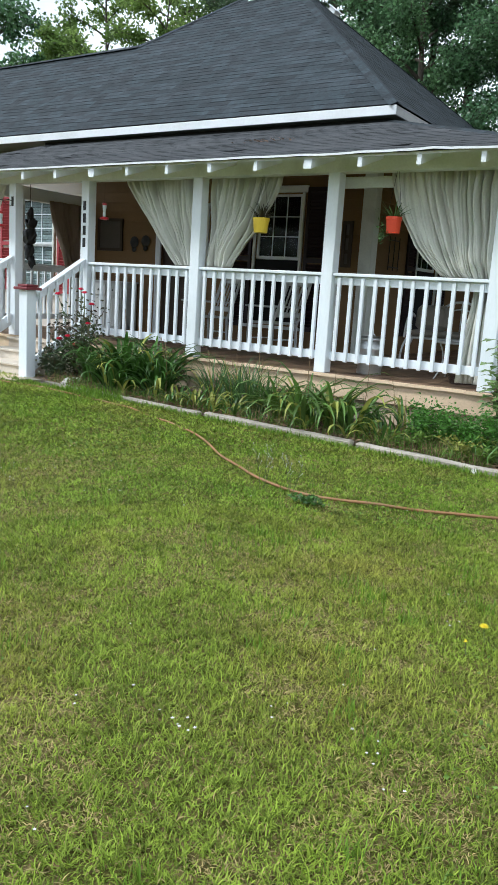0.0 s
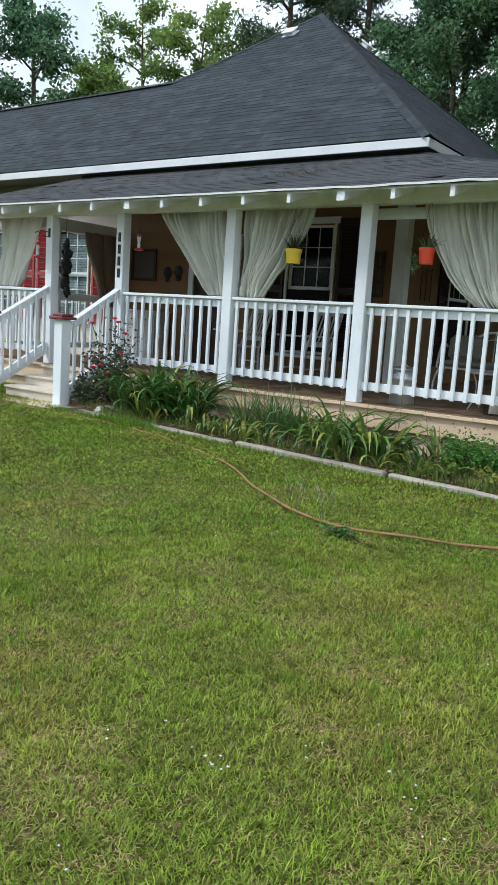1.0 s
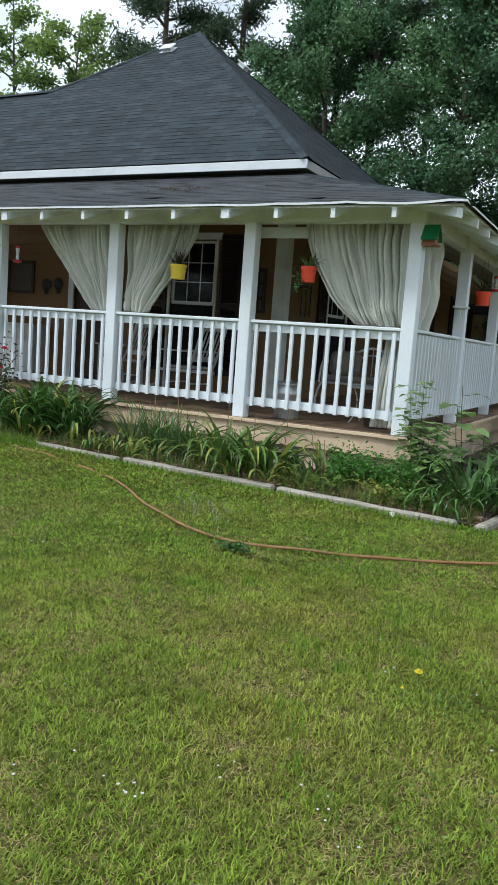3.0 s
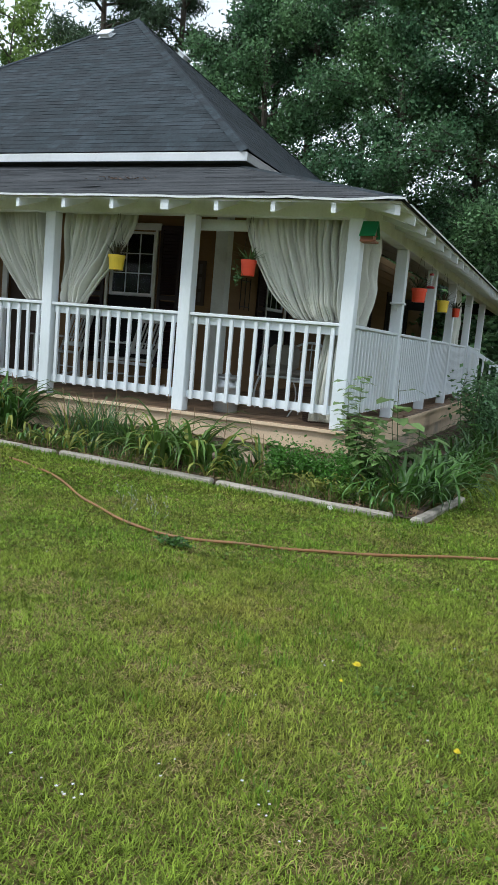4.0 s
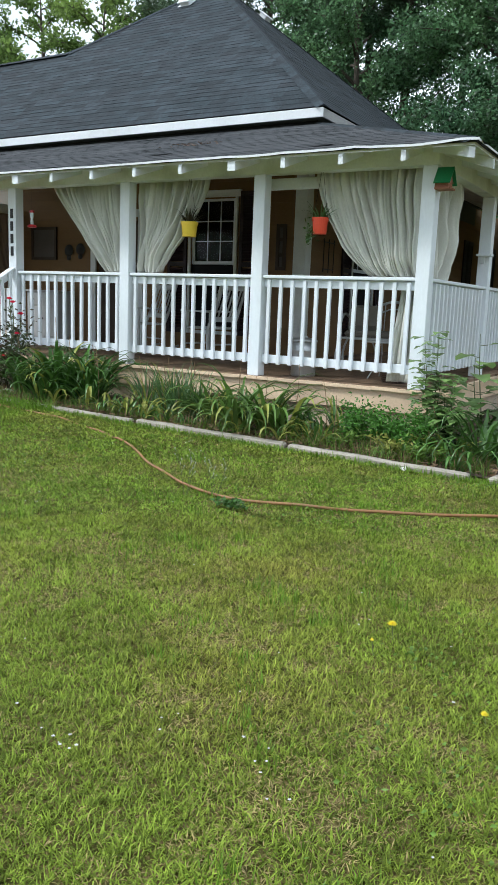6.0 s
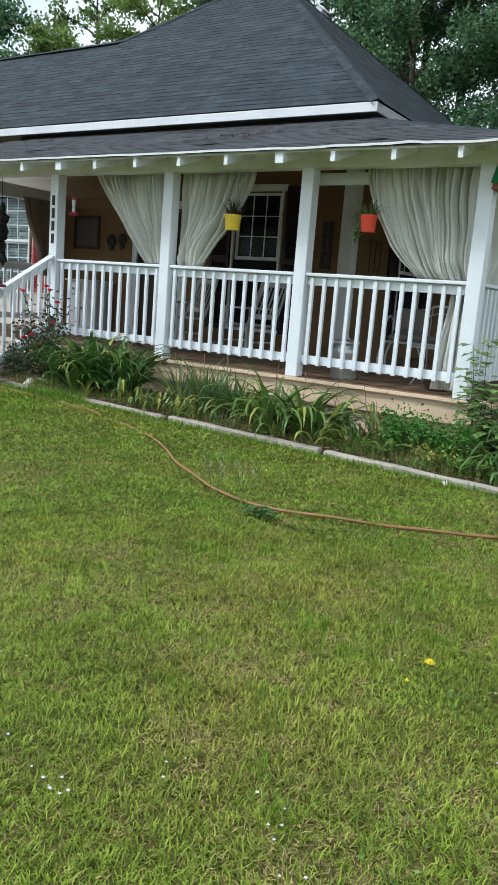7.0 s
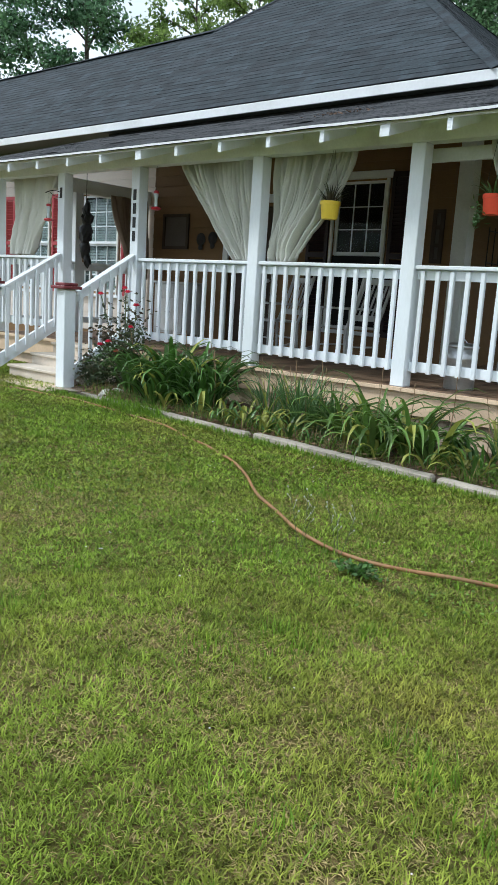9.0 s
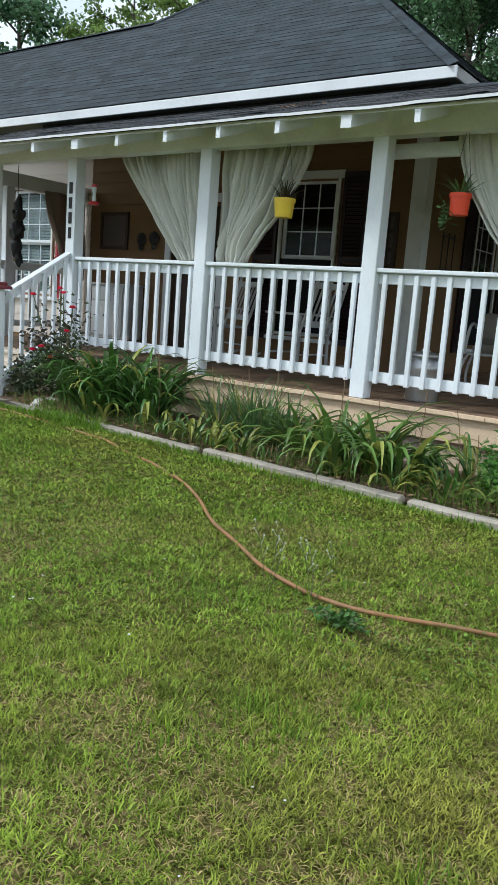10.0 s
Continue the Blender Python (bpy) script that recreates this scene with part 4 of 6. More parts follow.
def leaf_cards(n, place, size, rng, elongate=1.8, flat=0.6):
    """n small folded diamond leaves; place() gives a centre."""
    verts, faces = [], []
    for _ in range(n):
        c = place()
        d = Vector((rng.gauss(0, 1), rng.gauss(0, 1), rng.gauss(0, flat))).normalized()
        s = d.orthogonal().normalized()
        s = Matrix.Rotation(rng.uniform(0, 6.283), 3, d) @ s
        l, w = size * rng.uniform(0.6, 1.3) * elongate / 2, size * rng.uniform(0.6, 1.2) / 2
        nrm = d.cross(s) * (w * 0.35)
        k = len(verts)
        verts += [tuple(c - d * l), tuple(c + s * w + nrm), tuple(c + d * l), tuple(c - s * w + nrm)]
        faces += [(k, k + 1, k + 2), (k, k + 2, k + 3)]
    return verts, faces


def bush(name, x, y, rx, ry, h, n, size, mat, label, stems=7, seed=1, category="shrub", hollow=0.35, base=0.0, group=""):
    """A shrub: bent stems and many leaves round their ends."""
    rng = random.Random(seed)
    root = thing(name, label, category, pose(x, y, ground_z(x, y) + 0.02), group)
    bm, tips = bmesh.new(), []
    for i in range(stems):
        a = 6.283 * i / stems + rng.uniform(-0.4, 0.4)
        r = rng.uniform(0.35, 0.95)
        tip = Vector((rx * r * math.cos(a), ry * r * math.sin(a), h * rng.uniform(0.55, 1.0) * (1.1 - 0.4 * r)))
        pts = arc((0.1 * rx * math.cos(a), 0.1 * ry * math.sin(a), 0), tip, (0, 0, 0.12 * h), 5)
        tube(bm, pts, 0.008, 5, 0.003)
        for p in pts[1:]:
            tips.append(p)
    tagged(part("branchwork", bm, STEM, root), kind="stuff")

    def place():
        c = rng.choice(tips)
        g = 0.20
        return Vector((c.x + rng.gauss(0, g * rx), c.y + rng.gauss(0, g * ry), max(0.02, c.z + base + rng.gauss(0, g * h * 0.8))))
    v, f = leaf_cards(n, place, size, rng)
    mesh_object("foliage", v, f, mat, root)
    return root, tips


# large dark clump beside the roses
for i, (x, y, n, ln) in enumerate(((-6.9, 7.05, 34, 0.66), (-6.6, 7.2, 48, 0.80), (-6.3, 7.08, 44, 0.78), (-6.02, 7.2, 48, 0.80), (-6.45, 6.92, 26, 0.55), (-5.85, 7.0, 26, 0.58))):
    lily_clump(x, y, n, ln, 0.15, LILY, "dense daylily clump with arching dark green leaves", width=0.037, droop=2.9, lift=(1.0, 1.54), seed=20 + i, yellow=0.07, stalks=1)
for i, (x, y, n, ln) in enumerate(((-5.45, 6.85, 16, 0.32), (-5.2, 6.85, 16, 0.36), (-4.95, 6.8, 14, 0.36), (-4.65, 6.8, 12, 0.32))):
    lily_clump(x, y, n, ln, 0.1, LILY, "short daylily clump with drooping yellowed leaves", width=0.022, droop=3.4, seed=30 + i, yellow=0.5, stalks=0)
for i, (x, y, n, ln) in enumerate(((-5.12, 7.1, 44, 0.52), (-4.9, 7.2, 48, 0.56), (-4.68, 7.1, 46, 0.54), (-4.48, 7.15, 40, 0.52))):
    lily_clump(x, y, n, ln, 0.1, IRIS, "upright clump of narrow blue-green iris leaves", "iris_plant", 0.013, 1.3, (1.0, 1.55), 40 + i, 0.1, "irises", 3)
for i, (x, y, n, ln) in enumerate(((-4.22, 7.05, 24, 0.62), (-3.92, 7.0, 28, 0.78), (-3.62, 7.05, 28, 0.74), (-3.35, 7.0, 24, 0.66), (-3.8, 6.82, 14, 0.5))):
    lily_clump(x, y, n, ln, 0.1, LILY_BRIGHT, "bright daylily clump with broad arching leaves", width=0.032, droop=3.2, lift=(0.8, 1.5), seed=50 + i, yellow=0.14)
for i, (x, y) in enumerate(((-3.72, 6.76), (-3.3, 6.76), (-6.2, 6.78))):
    lily_clump(x, y, 3, 0.42, 0.03, LILY_YELLOW, "limp yellowed daylily leaves hanging over the timber", width=0.03, droop=4.6, lift=(0.9, 1.3), seed=130 + i, yellow=1.0, stalks=0)
for i, (x, y, n, ln) in enumerate(((-2.95, 6.9, 20, 0.4), (-2.9, 7.2, 16, 0.5), (-2.1, 6.95, 20, 0.35), (-1.75, 7.05, 22, 0.4))):
    lily_clump(x, y, n, ln, 0.16, LILY, "sparse low daylily clump among weeds", width=0.022, droop=2.6, seed=60 + i, yellow=0.3)
for i, (x, y, n, ln) in enumerate(((-1.42, 7.15, 34, 0.80), (-1.28, 7.65, 32, 0.80), (-1.4, 8.35, 28, 0.68), (-1.2, 9.0, 24, 0.62), (-1.4, 9.8, 24, 0.62), (-1.2, 10.8, 26, 0.7), (-1.1, 11.8, 26, 0.8), (-1.55, 6.85, 12, 0.6))):
    lily_clump(x, y, n, ln, 0.2, LILY, "arching daylily clump beside the porch side", width=0.026, droop=3.6, lift=(0.75, 1.4), seed=70 + i, yellow=0.0, stalks=0)
for i, (x, y) in enumerate(((-2.65, 7.1), (-2.38, 7.12), (-2.1, 7.05))):
    bush("low_shrub", x, y, 0.24, 0.2, 0.4, 2000, 0.022, SHRUB_LEAF, "low bright green shrub with tiny leaves", 9, 80 + i, group="low shrubs")
for i, (x, y) in enumerate(((-3.1, 6.9), (-2.7, 6.85), (-2.2, 6.85), (-1.9, 6.8), (-1.7, 7.2))):
    bush("weed_patch", x, y, 0.22, 0.14, 0.2, 260, 0.03, CLOVER if i % 2 else LILY_YELLOW, "straggling weeds in the flower bed", 7, 90 + i, "weeds", group="bed weeds")

for i in range(11):
    bush("weed_patch", -7.0 + 0.53 * i, 6.78 + 0.03 * (i % 3), 0.2, 0.07, 0.1, 170, 0.02, (CLOVER, SHRUB_LEAF, LILY)[i % 3], "small low weeds along the timber edging", 6, 140 + i, "weeds", group="bed weeds")

# rose bush by the steps, with blooms
rose, tips = bush("rose_bush", -7.35, 7.2, 0.44, 0.26, 0.95, 1100, 0.034, ROSE_LEAF, "leggy rose bush with dark leaves and crimson blooms", 11, 101)
bush("rose_bush", -7.55, 6.98, 0.26, 0.2, 0.42, 900, 0.03, ROSE_LEAF, "low dark-leaved rose bush beside the newel post", 9, 102)


def bloom(at, radius, parent, rng):
    verts, faces = [], []
    for ring, (r, tilt, n) in enumerate(((0.25, 1.3, 4), (0.6, 0.9, 5), (1.0, 0.35, 6))):
        for i in range(n):
            a = 6.283 * i / n + ring
            d = Vector((math.cos(a), math.sin(a), 0))
            s = Vector((-d.y, d.x, 0))
            p0 = Vector(at) + d * radius * r * 0.25
            p1 = Vector(at) + (d * math.cos(tilt) + Vector((0, 0, 1)) * math.sin(tilt)) * radius * (0.5 + 0.5 * r)
            k = len(verts)
            verts += [tuple(p0), tuple((p0 + p1) / 2 + s * radius * 0.45), tuple(p1), tuple((p0 + p1) / 2 - s * radius * 0.45)]
            faces += [(k, k + 1, k + 2, k + 3)]
    mesh_object("bloom", verts, faces, ROSE, parent, "crimson rose bloom")


rng = random.Random(7)
for dx, dy, z in ((0.06, -0.05, 1.13), (0.17, -0.1, 1.09), (0.2, 0.0, 0.95), (0.26, -0.12, 0.72), (-0.35, -0.05, 1.05), (0.05, -0.25, 0.55), (0.12, -0.2, 0.45), (-0.15, -0.2, 0.5)):
    bm = tube(bmesh.new(), arc((dx * 0.3, dy * 0.3, 0.3), (dx, dy, z), (0.03, 0, 0), 5), 0.005, 5)
    part("cane", bm, STEM, rose)
    bloom((dx, dy, z), rng.uniform(0.045, 0.06), rose, rng)

# tall leafy sapling and a broad-leaved plant at the corner
def broad_plant(name, x, y, h, leaves, size, mat, label, seed, lean=0.1):
    rng = random.Random(seed)
    root = thing(name, label, "plant", pose(x, y, ground_z(x, y) + 0.02))
    bm = bmesh.new()
    verts, faces = [], []
    for s in range(3):
        top = Vector((rng.uniform(-0.2, 0.2), rng.uniform(-0.15, 0.15), h * (1 - 0.2 * s)))
        pts = arc((0.03 * s, 0, 0), top, (rng.uniform(-lean, lean), 0, 0), 10)
        tube(bm, pts, 0.008, 5, 0.003)
        for i in range(leaves):
            t = 0.25 + 0.75 * i / leaves
            p = pts[0].lerp(pts[-1], t)
            p = pts[min(10, int(t * 10))]
            a = i * 2.4 + s
            d = Vector((math.cos(a), math.sin(a), 0.15)).normalized()
            side = Vector((-d.y, d.x, 0))
            l = size * rng.uniform(0.7, 1.2)
            b = p + d * l * 0.35
            tube(bm, [p, b], 0.003, 4)
            k = len(verts)
            droop = Vector((0, 0, -0.3 * l))
            verts += [tuple(b), tuple(b + d * l * 0.35 + side * l * 0.36 + Vector((0, 0, 0.06 * l))), tuple(b + d * l * 0.75 + side * l * 0.26 + droop * 0.4), tuple(b + d * l + droop),
                      tuple(b + d * l * 0.75 - side * l * 0.26 + droop * 0.4), tuple(b + d * l * 0.35 - side * l * 0.36 + Vector((0, 0, 0.06 * l))), tuple(b + d * l * 0.5)]
            faces += [(k, k + 1, k + 6), (k + 1, k + 2, k + 6), (k + 2, k + 3, k + 6), (k + 3, k + 4, k + 6), (k + 4, k + 5, k + 6), (k + 5, k, k + 6)]
    part("stem", bm, STEM, root)
    mesh_object("foliage", verts, faces, mat, root, smooth=True)
    return root


def leafy_weed(name, x, y, h, stems, size, mat, label, seed, reach=0.25):
    """Thin arching stems with pairs of small oval leaves all the way up."""
    rng = random.Random(seed)
    root = thing(name, label, "plant", pose(x, y, ground_z(x, y) + 0.02), "tall weeds")
    verts, faces = [], []
    for s in range(stems):
        a = 6.283 * s / stems + rng.uniform(-0.4, 0.4)
        r = reach * rng.uniform(0.3, 1.0) * (s > 0)
        pts = arc((0.02 * math.cos(a), 0.02 * math.sin(a), 0), (r * math.cos(a), r * math.sin(a), h * (rng.uniform(0.5, 0.95) if s else 1.0)), (0, 0, 0.05), 12)
        part("stem", tube(bmesh.new(), pts, 0.006, 5, 0.002), STEM, root)
        for i in range(3, 13):
            for q in (0, 3.14, 1.57):
                b = a + 0.9 * i + q + rng.uniform(-0.4, 0.4)
                d = Vector((math.cos(b), math.sin(b), rng.uniform(-0.25, 0.35))).normalized()
                side = d.cross(Vector((0, 0, 1))).normalized()
                l = size * rng.uniform(0.6, 1.2)
                o = pts[i] + d * l * 0.25
                k = len(verts)
                verts += [tuple(o), tuple(o + d * l * 0.45 + side * l * 0.42 + Vector((0, 0, 0.05 * l))), tuple(o + d * l - Vector((0, 0, 0.2 * l))), tuple(o + d * l * 0.45 - side * l * 0.42 + Vector((0, 0, 0.05 * l))), tuple(o + d * l * 0.5)]
                faces += [(k, k + 1, k + 4), (k + 1, k + 2, k + 4), (k + 2, k + 3, k + 4), (k + 3, k, k + 4)]
    mesh_object("foliage", verts, faces, mat, root, smooth=True)
    return root


leafy_weed("sapling", -2.02, 7.38, 1.12, 6, 0.15, BROAD_LEAF, "tall feathery weed sapling with pale oval leaves", 3)
leafy_weed("sapling", -1.82, 7.25, 0.72, 7, 0.11, BROAD_LEAF, "thin weed sapling with pale oval leaves", 8)
broad_plant("squash_plant", -1.64, 7.9, 1.12, 9, 0.25, BROAD_LEAF, "broad-leaved plant against the porch side", 4)
broad_plant("squash_plant", -1.6, 9.0, 0.35, 7, 0.22, BROAD_LEAF, "low broad-leaved plant in the side bed", 5)
broad_plant("sapling", -1.45, 11.6, 1.5, 26, 0.09, SHRUB_LEAF, "tall dark-leaved shrub stem by the side railing", 6, 0.25)
bush("side_shrub", -1.35, 12.6, 0.5, 0.9, 1.2, 1900, 0.05, LEAF_WOODS, "dark leafy shrub along the porch side", 12, 110)
bush("side_shrub", -1.0, 14.5, 0.7, 1.2, 1.3, 1600, 0.06, LEAF_WOODS, "dark leafy shrub along the porch side", 12, 111)

# ---- flower bed: soil and timber edging ----
def bed_soil():
    rng = random.Random(5)
    xs = [-7.72 + 0.1 * i for i in range(66)]
    verts, faces, idx = [], [], {}
    ys = [6.62 + 0.1 * j for j in range(110)]
    for j, y in enumerate(ys):
        for i, x in enumerate(xs):
            if (y < 7.85 or x > -2.26) and x < -1.20:
                idx[i, j] = len(verts)
                verts.append((x, y, ground_z(x, y) + 0.012 + 0.035 * min(1.0, (y - 6.6) / 0.5) + 0.015 * noise.noise((x * 4, y * 4, 1)) + rng.uniform(0, 0.012)))
    for (i, j) in list(idx):
        q = [(i, j), (i + 1, j), (i + 1, j + 1), (i, j + 1)]
        if all(c in idx for c in q):
            faces.append(tuple(idx[c] for c in q))
    return tagged(mesh_object("flower_bed_soil", verts, faces, SOIL), "dark mulched soil of the flower bed", "soil", kind="structure")


bed_soil()


def dead_leaves(seed):
    """Dry leaves and stalks on the soil of the bed."""
    rng = random.Random(seed)

    def place():
        x = rng.uniform(-7.6, -1.25)
        y = rng.uniform(6.68, 7.5)
        return Vector((x, y, ground_z(x, y) + 0.035 * min(1.0, (y - 6.6) / 0.5) + rng.uniform(0.025, 0.055)))
    v, f = leaf_cards(2600, place, 0.02, rng, 4.0, 0.12)
    return tagged(mesh_object("dead_leaves", v, f, DEAD_LEAF), "dry brown leaves lying on the bed soil", "leaf litter", kind="stuff")


dead_leaves(17)


def roof_litter(seed):
    """Dry leaves caught on the shingles of the porch roof."""
    rng = random.Random(seed)

    def place():
        c = rng.choice((-5.70, -5.55, -5.6))
        x, y = rng.gauss(c, 0.16), rng.gauss(8.62, 0.09)
        return Vector((x, y, P_EAVE_Z + P_PITCH * (y - P_EAVE_Y) + rng.uniform(0.015, 0.035)))
    v, f = leaf_cards(60, place, 0.016, rng, 2.6, 0.12)
    return tagged(mesh_object("roof_leaf_litter", v, f, ROOF_LITTER), "dry brown leaves lying on the porch roof", "leaf litter", kind="stuff")


roof_litter(19)


def edging(x0, y0, x1, y1, label="grey weathered landscape timber edging the bed", proud=0.055):
    d = Vector((x1 - x0, y1 - y0, 0))
    z0, z1 = ground_z(x0, y0), ground_z(x1, y1)
    L = math.hypot(d.length, z1 - z0)
    bm = a_box(0, L, -0.045, 0.045, -0.05, proud, 0.016)
    bmesh.ops.subdivide_edges(bm, edges=[e for e in bm.edges if e.calc_length() > 0.6], cuts=14)
    for vert in bm.verts:
        vert.co += Vector((0, noise.noise(vert.co * 3 + Vector((x0, 0, 0))) * 0.012, noise.noise(vert.co * 2.3 + Vector((0, x0, 5))) * 0.009))
    ob = part("landscape_timber", bm, TIMBER)
    ob.matrix_basis = Matrix.Translation((x0, y0, z0)) @ Euler((0, -math.atan2(z1 - z0, d.length), math.atan2(d.y, d.x))).to_matrix().to_4x4()
    return tagged(ob, label, "edging", "bed edging")


edging(-7.72, 6.70, -6.55, 6.63, proud=0.035)
edging(-6.48, 6.66, -4.95, 6.62, proud=0.042)
edging(-4.88, 6.63, -3.15, 6.61)
edging(-3.10, 6.60, -1.42, 6.52)
edging(-1.22, 6.47, -1.03, 7.95, "grey split landscape timber turning along the side bed")


def rock(x, y, r, seed):
    bm = bmesh.new()
    bmesh.ops.create_icosphere(bm, subdivisions=2, radius=r)
    for vert in bm.verts:
        vert.co *= 1 + 0.35 * noise.noise(vert.co / r * 1.3 + Vector((seed, 0, 0)))
        vert.co.z *= 0.7
    ob = part("rock", bm, STONE)
    ob.location = (x, y, ground_z(x, y) + 0.45 * r)
    return tagged(ob, "pale rough stone in the flower bed", "rock", "bed stones")


rock(-7.1, 6.78, 0.09, 1)
rock(-7.2, 7.0, 0.08, 2)
rock(-1.95, 6.47, 0.035, 3)

# ---- garden hose ----
HOSE_PATH = [(3.0, 7.2), (1.2, 6.5), (-0.49, 5.72), (-1.0, 5.38), (-1.48, 5.11), (-1.93, 4.88), (-2.29, 4.73), (-2.64, 4.68), (-2.95, 4.76), (-3.29, 4.98), (-3.65, 5.2), (-4.1, 5.58), (-4.6, 5.87), (-5.2, 6.1), (-5.75, 6.28), (-6.3, 6.35), (-7.1, 6.4), (-8.6, 6.2), (-10.5, 6.1)]


def smooth_path(points, per=8):
    out = []
    p = [Vector((*q, 0)) if len(q) == 2 else Vector(q) for q in points]
    for i in range(len(p) - 1):
        a, b, c, d = p[max(i - 1, 0)], p[i], p[i + 1], p[min(i + 2, len(p) - 1)]
        for k in range(per):
            t = k / per
            out.append(0.5 * ((2 * b) + (c - a) * t + (2 * a - 5 * b + 4 * c - d) * t * t + (3 * b - a - 3 * c + d) * t ** 3))
    return out + [p[-1]]


hose_pts = [Vector((q.x, q.y, ground_z(q.x, q.y) + (0.024 if q.x > -4.5 else 0.008) + 0.012 * noise.noise((q.x * 2.6, 0.0, 4.0)))) for q in smooth_path(HOSE_PATH)]
tagged(part("garden_hose", tube(bmesh.new(), hose_pts, 0.0105, 8), HOSE, smooth=True), "orange-brown rubber garden hose lying across the lawn", "hose")


# ---- hanging pots ----
def hanging_pot(x, y, z_top, r_top, r_bot, h, mat, label, seed, hang_to=2.69, trailing=False):
    rng = random.Random(seed)
    root = thing("hanging_pot", label, "plant pot", pose(x, y, z_top - h), "hanging pots")
    bm = lathe(bmesh.new(), [(r_bot, 0), (r_top * 0.97, h * 0.8), (r_top * 1.04, h * 0.8), (r_top * 1.05, h), (r_top * 0.93, h), (r_top * 0.9, h * 0.86)], 24)
    part("bucket", bm, mat, root, smooth=False)
    part("soil", lathe(bmesh.new(), [(r_top * 0.88, h * 0.84), (r_top * 0.88, h * 0.87)], 16), SOIL, root)
    for s in (-1, 1):
        part("wire", tube(bmesh.new(), [(s * r_top, 0, h * 0.95), (s * 0.01, 0, hang_to - z_top + h)], 0.0022, 4), BLACK_IRON, root)
    vs, fs = [], []
    for i in range(34 if not trailing else 26):
        a = rng.uniform(0, 6.283)
        strap_leaf(vs, fs, (0.03 * math.cos(a), 0.03 * math.sin(a), h * 0.86), a, rng.uniform(0.12, 0.26), 0.016, rng.uniform(0.5, 1.4), rng.uniform(0.6, 2.2), rng, 5)
    mesh_object("plant", vs, fs, ROSE_LEAF if not trailing else IRIS, root, "spiky green plant", smooth=True)
    if trailing:
        v, f = leaf_cards(60, lambda: Vector((-r_top * 1.25 + rng.gauss(0, 0.035), rng.gauss(0, 0.04), rng.gauss(0.02, 0.05))), 0.03, rng)
        mesh_object("trailing_leaves", v, f, IRIS, root)
    return root


hanging_pot(-5.12, 7.82, 2.225, 0.094, 0.077, 0.165, YELLOW, "yellow plastic bucket pot hanging from the porch beam", 1)
hanging_pot(-3.50, 7.85, 2.24, 0.082, 0.070, 0.165, ORANGE, "orange-red plastic bucket pot hanging from the porch beam", 2, trailing=True)
hanging_pot(-2.2, 10.65, 2.27, 0.10, 0.082, 0.18, ORANGE, "orange-red plastic bucket pot hanging at the side porch", 3)
hanging_pot(-2.2, 12.7, 2.27, 0.092, 0.078, 0.18, YELLOW, "yellow plastic bucket pot hanging at the side porch", 4)
hanging_pot(-2.2, 14.2, 2.25, 0.065, 0.055, 0.15, ORANGE, "small orange-red pot hanging far along the side porch", 5)


def bird_feeder(x, y, z, hang_to, label="red and clear plastic nectar feeder on a wire"):
    root = thing("bird_feeder", label, "bird feeder", pose(x, y, z) @ Matrix.Scale(0.72, 4), "nectar feeders")
    part("dish", lathe(bmesh.new(), [(0.02, -0.06), (0.075, -0.05), (0.085, -0.03), (0.07, -0.01), (0.03, 0.0)], 18), RED_PLASTIC, root, "red feeding dish")
    part("bottle", lathe(bmesh.new(), [(0.026, 0.0), (0.03, 0.04), (0.022, 0.09), (0.034, 0.15), (0.038, 0.2)], 16), BLIND, root, "milky bottle")
    part("cap", lathe(bmesh.new(), [(0.042, 0.2), (0.044, 0.235), (0.02, 0.25)], 16), RED_PLASTIC, root, "red cap")
    part("wire", tube(bmesh.new(), [(0, 0, 0.25), (0, 0, (hang_to - z) / 0.72)], 0.002, 4), BLACK_IRON, root)
    return root


bird_feeder(-9.44, 7.66, 2.12, 2.44)
bird_feeder(-7.60, 7.84, 2.24, 2.69)
bird_feeder(-2.2, 11.45, 2.38, 2.69)
bracket = thing("hanging_bracket", "black iron scroll bracket on a porch post", "bracket", pose(-9.34, 7.774, 2.44))
part("arm", tube(bmesh.new(), arc((0.02, 0, 0.0), (-0.18, -0.108, 0.0), (0, 0, 0.03), 6), 0.006, 6), BLACK_IRON, bracket)
part("plate", a_box(-0.012, 0.03, -0.008, 0.0, -0.06, 0.07, 0.002), BLACK_IRON, bracket)
part("brace", tube(bmesh.new(), arc((0.01, 0, -0.05), (-0.15, -0.06, 0.01), (0, 0, -0.02), 5), 0.004, 6), BLACK_IRON, bracket)

shelf = thing("post_shelf", "small white perch shelf on a side post", "shelf", pose(-2.42, 9.99, 2.0))
part("board", a_box(0.02, 0.2, -0.12, 0.013, 0, 0.025, 0.004), WHITE, shelf)
part("stay", a_box(0.06, 0.1, -0.04, 0.013, -0.08, 0.0), WHITE, shelf)

